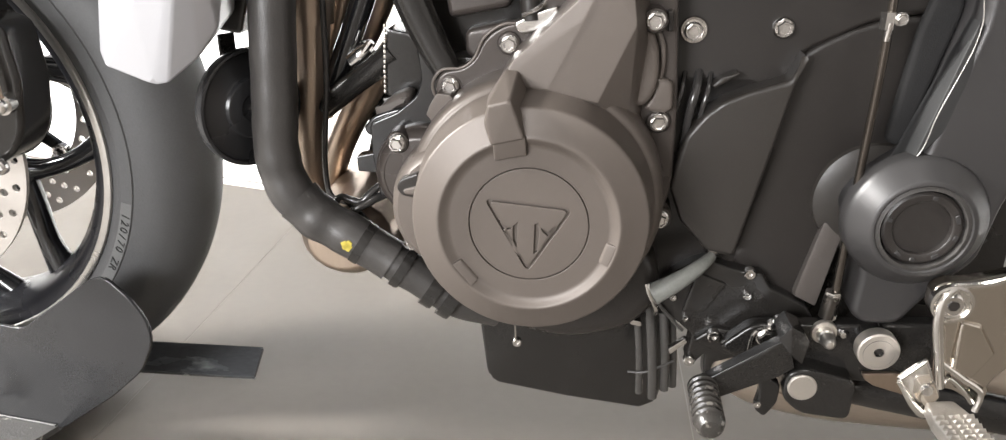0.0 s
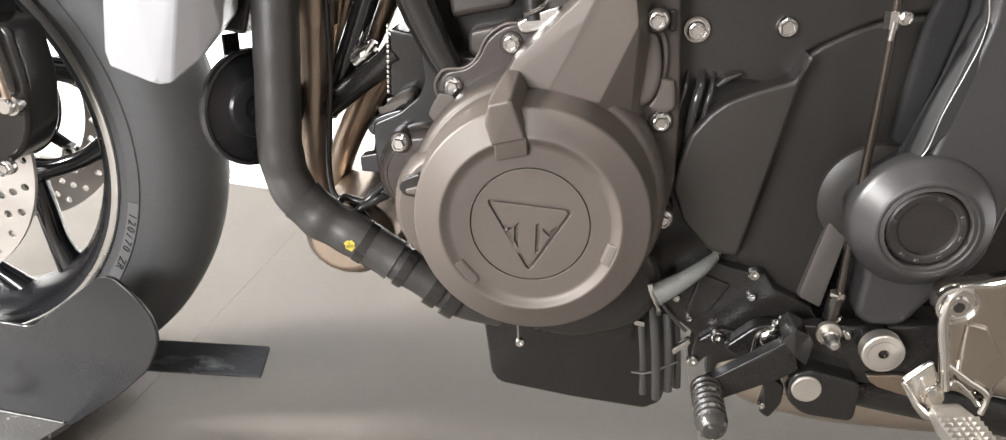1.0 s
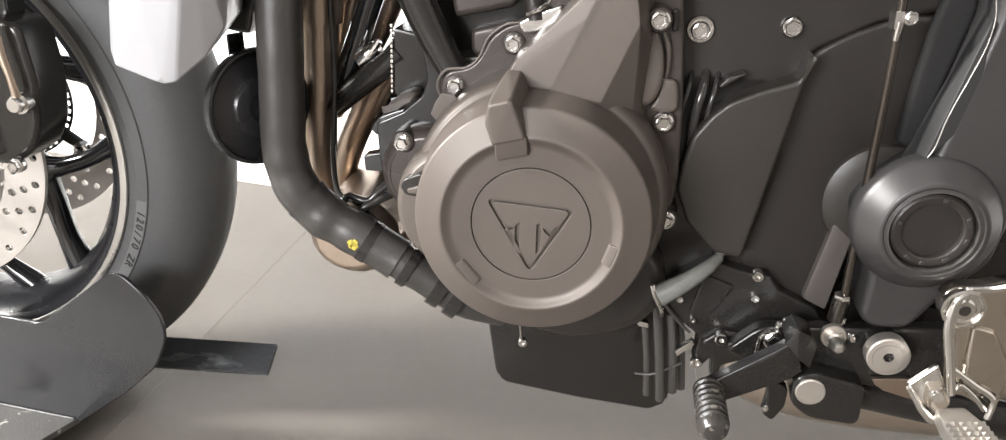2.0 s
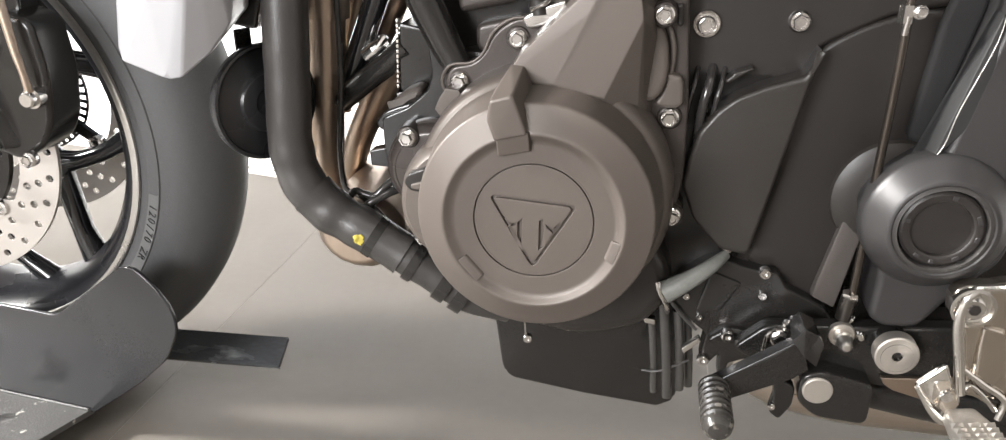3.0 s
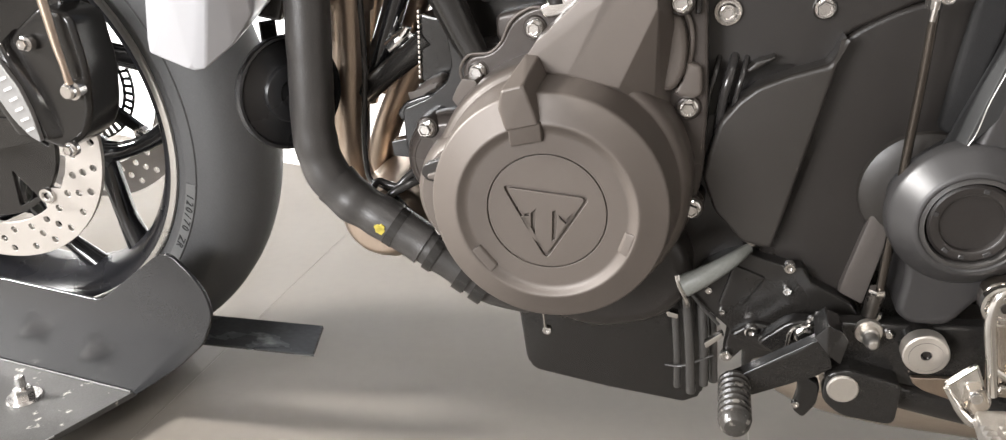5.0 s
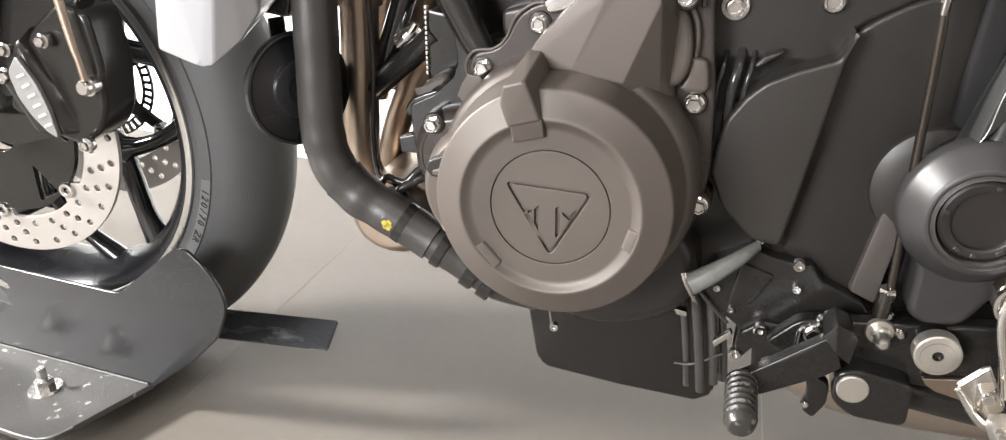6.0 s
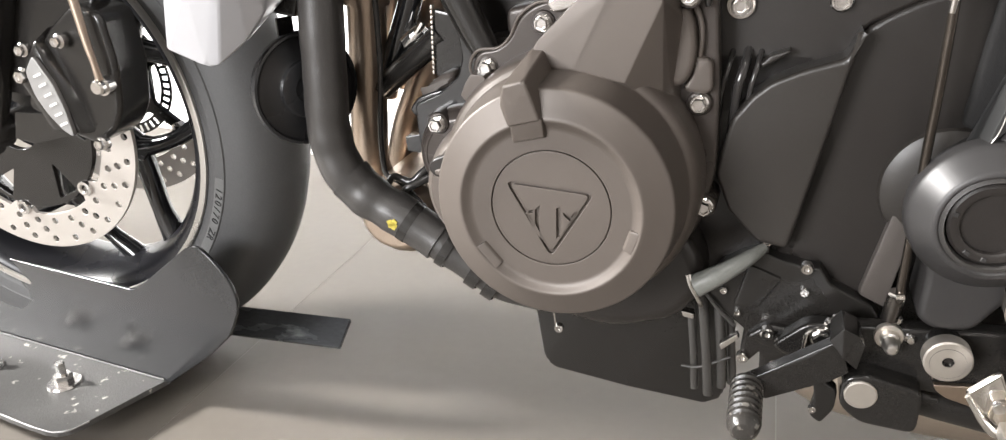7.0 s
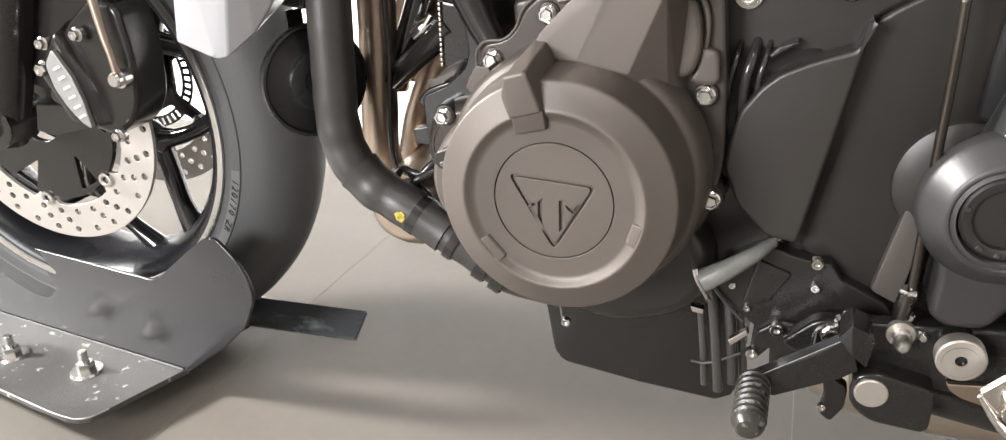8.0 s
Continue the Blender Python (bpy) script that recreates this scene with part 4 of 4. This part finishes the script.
part("radiator_strut", tube([(-0.1094, -0.0040, 0.4721), (-0.1279, 0.0000, 0.4569), (-0.1519, 0.0060, 0.4395), (-0.1794, 0.0120, 0.4182)], 0.0105, 18), BLACK, bike)
clampb = part("pipe_clamp", tube([(-0.1532, 0.0150, 0.4580), (-0.1442, 0.0150, 0.4643), (-0.1363, 0.0150, 0.4710)], [0.0085, 0.0095, 0.007], 16), STEEL, bike, "bright plated pipe clamp")
part("clamp_screw", tube([(-0.1415, 0.0100, 0.4668), (-0.1335, 0.0100, 0.4771)], 0.0035, 10), STEEL, clampb)
part("engine_front", slab([(-0.1657, 0.4236), (-0.1236, 0.4490), (-0.1251, 0.3107), (-0.1626, 0.3088), (-0.1636, 0.3496), (-0.1564, 0.3762)], 0.070, 0.16, 0.006, 0.006), CAST, bike)
part("exhaust_collector", hull([(-0.160 + r * math.cos(a), y, 0.306 + 0.042 * (r / 0.048) * math.sin(a)) for a in [2 * math.pi * k / 18 for k in range(18)] for r, y in ((0.030, -0.035), (0.043, -0.018), (0.043, 0.10), (0.03, 0.11))], 0.003), HEADER, bike, "bronze-tinted exhaust collector")
rad = part("oil_cooler", hull([(x, y, z) for x, z in ((-0.117, 0.436), (-0.085, 0.42), (-0.080, 0.485), (-0.114, 0.492)) for y in (-0.012, 0.06)], 0.003), BLACK, bike)
for k in range(14):
    part("cooler_fin", box(-0.1185 + 0.0002 * k, -0.1165 + 0.0002 * k, -0.014, -0.009, 0.438 + 0.0042 * k, 0.4408 + 0.0042 * k, 0.0005), SATIN, rad)
part("bracket_tab", hull([(x, y, z) for x, z in ((-0.140, 0.388), (-0.122, 0.392), (-0.120, 0.374), (-0.139, 0.375)) for y in (-0.036, -0.020)], 0.0015), GLOSS, bike)
part("duct_end", slab([(-0.1232, 0.4235), (-0.1177, 0.4311), (-0.1064, 0.4409), (-0.0955, 0.4454), (-0.0899, 0.4430), (-0.0903, 0.4362), (-0.0963, 0.4318), (-0.1105, 0.4260)], -0.038, -0.010, 0.008, 0.006), GREYPL, bike, "grey rounded plastic duct end")
part("duct_bracket", slab([(-0.1307, 0.4147), (-0.1223, 0.4246), (-0.1091, 0.4297), (-0.0957, 0.4335), (-0.0892, 0.4362), (-0.0889, 0.4299), (-0.1032, 0.4221), (-0.1166, 0.4141), (-0.1258, 0.4073)], -0.041, -0.034, 0.002, 0.004), GLOSS, bike)
part("front_gasket_plate", slab([(-0.082, 0.482), (-0.079, 0.459), (-0.084, 0.444), (-0.101, 0.430), (-0.124, 0.420), (-0.1235, 0.393), (-0.119, 0.356), (-0.10, 0.355), (-0.06, 0.44), (-0.055, 0.482)], -0.044, -0.030, 0.002, 0.004), GLOSS, bike)

# horn
HORN_AT = pose(-0.2250, -0.045, 0.4317, 0, 0, 58) @ Matrix.Scale(0.935, 4)
horn = part("horn", lathe([(0.0, 0.020), (0.030, 0.018), (0.046, 0.009), (0.0515, 0.003), (0.0525, -0.003), (0.0515, -0.0062), (0.0492, -0.0066), (0.0478, -0.0050), (0.0470, -0.0030), (0.0440, -0.0026), (0.0290, -0.0040), (0.0270, -0.0048), (0.0255, -0.0075), (0.0240, -0.0082), (0.0130, -0.0086), (0.0120, -0.0078), (0.0, -0.0078)], 64), HORNBLK, bike, "glossy black round horn", HORN_AT)
part("horn_nut", lathe([(0, -0.0118), (0.0046, -0.0118), (0.0054, -0.0108), (0.0054, -0.0070)], 6), BLACK, horn)
part("horn_bracket", hull([(x, y, z) for x, z in ((-0.008, -0.010), (0.008, -0.010), (0.008, 0.062), (-0.008, 0.062)) for y in (0.0205, 0.0235)], 0.001), BLACK, horn)

# silver radiator shroud tip and the dark panel behind it
part("radiator_shroud", hull([(-0.3175, -0.092, 0.4840), (-0.3085, -0.089, 0.5246), (-0.3010, -0.114, 0.4780), (-0.2660, -0.124, 0.5270), (-0.2150, -0.132, 0.6000), (-0.2640, -0.117, 0.4652), (-0.2530, -0.116, 0.4668), (-0.2340, -0.102, 0.4830), (-0.2200, -0.092, 0.5040), (-0.1750, -0.085, 0.800), (-0.2700, -0.086, 0.800), (-0.1900, -0.118, 0.800), (-0.300, -0.05, 0.500), (-0.262, -0.05, 0.485), (-0.225, -0.05, 0.510), (-0.175, -0.05, 0.800), (-0.270, -0.05, 0.800)], 0.002, 3), SILVER, bike, "silver painted radiator shroud tip")
part("radiator", hull([(x, y, z) for x, z in ((-0.262, 0.497), (-0.225, 0.49), (-0.130, 0.80), (-0.18, 0.80)) for y in (-0.045, 0.24)], 0.004), BLACK, bike)

# ---- front wheel, fork and brake ----
wheel_at = pose(-0.6726, 0.1110, 0.3580, 2.9, 0, 2.2) @ Matrix.Scale(1.027, 4)


def rim_mesh():
    bm = lathe([(0.229, -0.051), (0.2265, -0.055), (0.220, -0.053), (0.2135, -0.045), (0.205, -0.030), (0.199, 0.0), (0.205, 0.030), (0.2135, 0.045), (0.220, 0.053), (0.2265, 0.055), (0.229, 0.051), (0.222, 0.030), (0.212, 0.0), (0.222, -0.030)], 96, closed=True)
    return bm


wheel = part("front_wheel", rim_mesh(), RIMBLK, bike, "black cast front wheel with swept spokes", wheel_at)
part("hub", lathe([(0.0, -0.056), (0.018, -0.056), (0.032, -0.050), (0.040, -0.040), (0.042, 0.0), (0.040, 0.040), (0.032, 0.050), (0.0, 0.056)], 40), GLOSS, wheel)
for k in range(5):
    t = radians(72 * k)
    def along(pairs):
        return [(r * math.cos(t + radians(a)), 0.0, r * math.sin(t + radians(a))) for r, a in pairs]

    trunk = part("spoke", tube(along(((0.035, -18), (0.080, -23), (0.108, -26), (0.128, -28))), [0.020, 0.017, 0.016, 0.013], 16, 6), GLOSS, wheel)
    part("spoke_branch", tube(along(((0.112, -27), (0.135, -39), (0.170, -50), (0.206, -55))), [0.014, 0.0125, 0.012, 0.016], 14, 6), GLOSS, trunk)
    part("spoke_branch", tube(along(((0.112, -26), (0.133, -20.5), (0.156, -14.5), (0.176, -9.5), (0.206, -3))), [0.014, 0.0105, 0.0095, 0.010, 0.014], 14, 6), GLOSS, trunk)
for s in (-1, 1):
    part("rim_lip", lathe([(0.2350, s * 0.0545), (0.2342, s * 0.0572), (0.2310, s * 0.0578), (0.2275, s * 0.0570), (0.2262, s * 0.0545), (0.2300, s * 0.0520)], 96, closed=True), RIMLIP, wheel)
prof = [(0.224, -0.0490), (0.231, -0.0535), (0.238, -0.0540), (0.2425, -0.0552), (0.2450, -0.0570), (0.2555, -0.0578), (0.2570, -0.0590), (0.2582, -0.0575), (0.272, -0.0566), (0.284, -0.0545), (0.2955, -0.0490), (0.3070, -0.0390), (0.3160, -0.0262), (0.3225, -0.0120), (0.3240, 0.0)]
prof += [(r, -y) for r, y in reversed(prof[:-1])]
tyre = part("tyre", lathe(prof, 128), TYRE, wheel, "black road tyre with moulded sidewall print")


def label_band(a0, a1, r0=0.2452, r1=0.2562, y0=-0.0576, y1=-0.0562):
    """Raised ribbed patch on the sidewall from angle a0 to a1, under the size marking."""
    bm = bmesh.new()
    rows = []
    n = 40
    for k in range(n + 1):
        a = radians(a0 + (a1 - a0) * k / n)
        lift = 0.00025 * (k % 2)
        rows.append([bm.verts.new((r * math.cos(a), y, r * math.sin(a))) for r, y in ((r0, y1), (r0, y0 - lift), (r1, y0 - 0.0008 - lift), (r1, y1))])
    for p, q in zip(rows, rows[1:]):
        for j in range(4):
            bm.faces.new((p[j], p[(j + 1) % 4], q[(j + 1) % 4], q[j]))
    bm.faces.new(rows[0])
    bm.faces.new(rows[-1])
    return part("sidewall_label", bm, PRINTBAND, tyre, "paler moulded size label")


label_band(-13.5, -42)


def sidewall_text(words, start, r=0.2474, size=0.0115):
    """Moulded letters round the sidewall, each bent on to its own tangent."""
    for k, ch in enumerate(words):
        if ch == " ":
            continue
        cu = bpy.data.curves.new("letter", "FONT")
        cu.body, cu.size, cu.extrude, cu.align_x, cu.shear = ch, size, 0.0004, "CENTER", 0.25
        ob = bpy.data.objects.new("letter", cu)
        me = bpy.data.meshes.new_from_object(ob)
        bpy.data.objects.remove(ob)
        a = radians(start - k * 1.85)
        m = Matrix(((math.sin(a), math.cos(a), 0, r * math.cos(a)), (0, 0, -1, -0.0586), (-math.cos(a), math.sin(a), 0, r * math.sin(a)), (0, 0, 0, 1)))
        part("sidewall_letter", me, PRINT, tyre, at=m, smooth=0)


def disc_mesh(y0):
    holes = []
    inner = []
    for k in range(60):
        a = 2 * math.pi * k / 60
        bite = 0.014 if abs((6 * k + 44) % 60 - 30) > 23 else 0.0
        inner.append(((0.112 - bite) * math.cos(a), (0.112 - bite) * math.sin(a)))
    holes.append(inner)
    for k in range(30):
        for j, r in enumerate((0.121, 0.1325, 0.1445)):
            if (k + j) % 3 == 0 and j == 1:
                continue
            a = 2 * math.pi * (k + 0.33 * j) / 30
            holes.append(ring_points(r * math.cos(a), r * math.sin(a), 0.0041, 10))
    return slab(ring_points(0, 0, 0.155, 128), y0, y0 + 0.0048, 0.0004, 0, holes)


for y0 in (-0.068, 0.100):
    d = part("brake_disc", disc_mesh(y0), DISC, wheel, "drilled steel brake disc")
    solid = slab(ring_points(0, 0, 0.102, 72), y0 - 0.001, y0 + 0.006, 0.001, 0, [ring_points(0, 0, 0.03, 40)] + [fillet([(r * math.cos(radians(60 * k + a)), r * math.sin(radians(60 * k + a))) for r, a in ((0.058, -51), (0.095, -70), (0.097, -52))], 0.003) for k in range(6)])
    star = []
    for k in range(6):
        for r, a in ((0.056, -32), (0.060, -8), (0.112, -3), (0.112, 3), (0.060, 8)):
            star.append((r * math.cos(radians(60 * k - 37 + a)), r * math.sin(radians(60 * k - 37 + a))))
    open_star = slab(fillet(star, 0.004), y0 - 0.001, y0 + 0.006, 0.001, 0, [ring_points(0, 0, 0.03, 40)])
    part("disc_carrier", solid if y0 < 0 else open_star, BLACK, d)
    for k in range(6):
        a = radians(60 * k - (44 if y0 < 0 else 37))
        x, z = 0.1015 * math.cos(a), 0.1065 * math.sin(a)
        part("disc_bobbin", lathe([(0.0035, y0 - 0.003), (0.0055, y0 - 0.0045), (0.0085, y0 - 0.004), (0.0095, y0 - 0.002), (0.0095, y0 + 0.006)], 20, x, z), STEEL, d)
abs_slots = [[((r) * math.cos(a), (r) * math.sin(a)) for r, a in ((0.0665, b - 0.042), (0.0665, b + 0.042), (0.0760, b + 0.042), (0.0760, b - 0.042))] for b in [2 * math.pi * k / 46 for k in range(46)]]
part("speed_sensor_ring", slab(ring_points(0, 0, 0.0785, 72), 0.108, 0.111, 0.0003, 0, [ring_points(0, 0, 0.0635, 48)] + abs_slots), BLACK, wheel)
sidewall_text("120/70 ZR", -16.8)

# fork legs, raked
for s in (-1, 1):
    y = 0.0905 + s * 0.100
    leg = part("fork_leg", tube([(-0.662, y, 0.345), (-0.640, y, 0.40), (-0.60, y, 0.49), (-0.55, y, 0.60), (-0.51, y, 0.69)], [0.022, 0.026, 0.027, 0.027, 0.027], 28), BLACK, bike)
    part("axle_clamp", hull([(-0.652 + 0.026 * math.cos(a), y + d, 0.3645 + 0.026 * math.sin(a)) for a in [2 * math.pi * k / 14 for k in range(14)] for d in (-0.02, 0.02)], 0.003), BLACK, leg)
part("axle", lathe([(0, -0.035), (0.010, -0.035), (0.012, -0.033), (0.012, 0.215), (0, 0.217)], 28, -0.652, 0.3645), STEEL, bike)

# left brake caliper, behind the axle on the disc's rear edge
cal = part("brake_caliper", slab([(-0.575, 0.395), (-0.552, 0.440), (-0.520, 0.475), (-0.482, 0.500), (-0.452, 0.490), (-0.447, 0.440), (-0.4545, 0.395), (-0.4685, 0.372), (-0.494, 0.357), (-0.540, 0.372)], -0.018, 0.030, 0.006, 0.010), BLACK, bike, "black two-piston brake caliper with silver name plate")
part("caliper_bridge", hull([(-0.560, -0.030, 0.425), (-0.530, -0.030, 0.465), (-0.498, -0.030, 0.372), (-0.535, -0.030, 0.375), (-0.57, 0.0, 0.425), (-0.53, 0.0, 0.48), (-0.48, 0.0, 0.37), (-0.54, 0.0, 0.365)], 0.006), BLACK, cal)
plate = part("name_plate", slab([(-0.5300, 0.4525), (-0.5440, 0.4360), (-0.5400, 0.4120), (-0.5300, 0.3935), (-0.5160, 0.3770), (-0.5040, 0.3700), (-0.5070, 0.4000), (-0.5140, 0.4250)], -0.0345, -0.029, 0.001, 0.005), LABEL, cal)
for k in range(6):
    x, z = -0.5290 + 0.0034 * k, 0.4345 - 0.0098 * k
    part("print_bar", hull([(x + a, y, z + b) for a, b in ((-0.0055, -0.002), (0.004, 0.0015), (0.005, -0.0005), (-0.0045, -0.004)) for y in (-0.0352, -0.034)], 0), PALE, plate)
for x, z, s in ((-0.555, 0.430, 1.0), (-0.500, 0.465, 0.8), (-0.4795, 0.3625, 0.8), (-0.5480, 0.456, 0.8)):
    bolt(x, -0.026, z, cal, HEXBIG, 10, "caliper_bolt", size=s)
part("banjo_bolt", lathe([(0, -0.034), (0.006, -0.034), (0.0075, -0.032), (0.0075, -0.026), (0.0095, -0.026), (0.0095, -0.015)], 20, -0.462, 0.4215), STEEL, cal)
part("brake_hose", tube([(-0.462, -0.026, 0.4215), (-0.4625, -0.028, 0.445), (-0.466, -0.028, 0.475), (-0.470, -0.028, 0.56), (-0.468, -0.02, 0.66)], [0.004, 0.0032, 0.004, 0.005, 0.005], 12), HEADER, cal, "braided brown brake hose")
part("caliper_mount", hull([(x, y, z) for x, z in ((-0.64, 0.41), (-0.59, 0.40), (-0.48, 0.42), (-0.47, 0.55), (-0.56, 0.56)) for y in (0.0, 0.028)], 0.004), BLACK, cal)
part("sensor_bracket", hull([(x, y, z) for x, z in ((-0.60, 0.36), (-0.575, 0.355), (-0.495, 0.372), (-0.50, 0.39), (-0.59, 0.39)) for y in (-0.02, -0.01)], 0.002), BLACK, cal)


def fender():
    bm = bmesh.new()
    rows = []
    for k in range(25):
        a = radians(58 + 4.2 * k)
        row = []
        for j in range(13):
            u = -1 + j / 6
            r = 0.322 - 0.045 * abs(u) ** 2.6
            row.append(bm.verts.new((r * math.cos(a), 0.072 * u, r * math.sin(a))))
        rows.append(row)
    for a, b in zip(rows, rows[1:]):
        for j in range(12):
            bm.faces.new((a[j], a[j + 1], b[j + 1], b[j]))
    bmesh.ops.recalc_face_normals(bm, faces=bm.faces[:])
    bmesh.ops.solidify(bm, geom=bm.faces[:], thickness=0.003)
    return bm


part("front_mudguard", fender(), GLOSS, bike, "black front mudguard", wheel_at)

# ---- the wheel chock on the floor ----
CH = Matrix.Translation((-0.5041, 0.7863, 0.0)) @ Matrix.Rotation(radians(-15), 4, "Z")
chock = new("wheel_chock")
chock.matrix_world = CH
tagged(chock, "worn black steel front wheel chock bolted through its foot plate", "wheel chock")
part("foot_plate", hull([(x, y, z) for x, y in ((0.003, 0.005), (-0.017, -0.105), (-0.022, -0.118), (-0.032, -0.127), (-0.048, -0.131), (-0.11, -0.131), (-0.62, -0.105), (-0.62, 0.005)) for z in (0.029, 0.0365)], 0.0015), PLATEM, chock)
part("plate_crease", tube([(-0.62, -0.0015, 0.0375), (-0.40, -0.0015, 0.0375), (-0.20, -0.0015, 0.0375), (0.0, -0.0015, 0.0375)], 0.0012, 10, wobble=0.4), PLATEM, chock)
part("worn_plate_edge", tube([(-0.015, -0.098, 0.0362), (-0.021, -0.1172, 0.0362), (-0.0315, -0.1262, 0.0362), (-0.048, -0.1303, 0.0362), (-0.11, -0.1303, 0.0362), (-0.35, -0.1185, 0.0362), (-0.60, -0.1062, 0.0362)], 0.0012, 8, wobble=0.6), LABEL, chock)
side = part("side_sheet", slab([(0.004, 0.031), (0.084, 0.088), (0.127, 0.126), (0.147, 0.164), (0.144, 0.190), (0.126, 0.214), (0.102, 0.233), (0.084, 0.229), (-0.017, 0.157), (-0.62, 0.168), (-0.62, 0.031)], 0.0, 0.005, 0.0015, 0.012), CHOCKM, chock, "scuffed glossy black steel side sheet")
part("side_sheet", slab([(-0.05, 0.031), (-0.07, 0.07), (-0.62, 0.07), (-0.62, 0.031)], 0.150, 0.156, 0.0015, 0.012), CHOCKM, chock)
part("trough", hull([(x, y, z) for x in (-0.62, -0.02) for y in (0.006, 0.150) for z in (0.022, 0.036)], 0.003), CHOCKM, chock)
part("foot", box(-0.60, -0.55, -0.11, 0.15, 0.0, 0.029, 0.002), CHOCKM, chock)
part("foot", box(-0.14, -0.09, -0.06, 0.15, 0.0, 0.029, 0.002), CHOCKM, chock)
for x, y in ((-0.114, -0.054), (-0.245, -0.069)):
    lean = Matrix.Translation((x, y, 0.0365)) @ Matrix.Rotation(radians(-90), 4, "X") @ Matrix.Rotation(radians(15), 4, "Y")
    wsh = part("anchor_washer", lathe([(0.006, -0.0032), (0.0195, -0.0032), (0.0208, 0.0), (0.006, 0.0)], 28), STEEL, chock, at=lean)
    part("anchor_nut", lathe([(0.005, -0.014), (0.0102, -0.014), (0.0112, -0.0125), (0.0112, -0.002)], 6), STEEL, wsh)
    part("anchor_stud", lathe([(0, -0.030), (0.0048, -0.030), (0.0056, -0.0285), (0.0056, -0.002)], 18), STEEL, wsh)
# flat prop bar, its scuffs doubling as painted reflection streaks
bar = part("prop_bar", hull([(0.0, 0.0, 0.0), (0.0, 0.041, 0.0), (-0.30, 0.041, 0.0), (-0.30, 0.0, 0.0), (0.0, 0.0, -0.006), (0.0, 0.041, -0.006), (-0.30, 0.041, -0.006), (-0.30, 0.0, -0.006)], 0.001), BARM, chock, "flat black steel bar with scuffs and painted reflection streaks",
           CH.inverted() @ Matrix.Translation((-0.296, 0.8465, 0.062)) @ Matrix.Rotation(radians(-6), 4, "Z") @ Matrix.Rotation(radians(31), 4, "X"))


# ---- floor tiles ----
def tiles():
    w, l, gap = 0.70, 1.40, 0.0014
    turn = Matrix.Translation((0.233, 0.9, 0)) @ Matrix.Rotation(radians(-6), 4, "Z")
    me = None
    for i in range(-8, 6):
        for j in range(-4, 4):
            m = turn @ Matrix.Translation((i * w, j * l - 0.44, 0))
            c = m @ Vector((w / 2, l / 2, 0))
            if not (-5.2 < c.x < 4.0 and -4.2 < c.y < 4.6):
                continue
            if me is None:
                ob = part("floor_tile", box(gap / 2, w - gap / 2, gap / 2, l - gap / 2, -0.003, 0.0, 0.0001), TILE, floor, at=m, smooth=0)
                me = ob.data
            else:
                part("floor_tile", me, TILE, floor, at=m, smooth=0)


tiles()
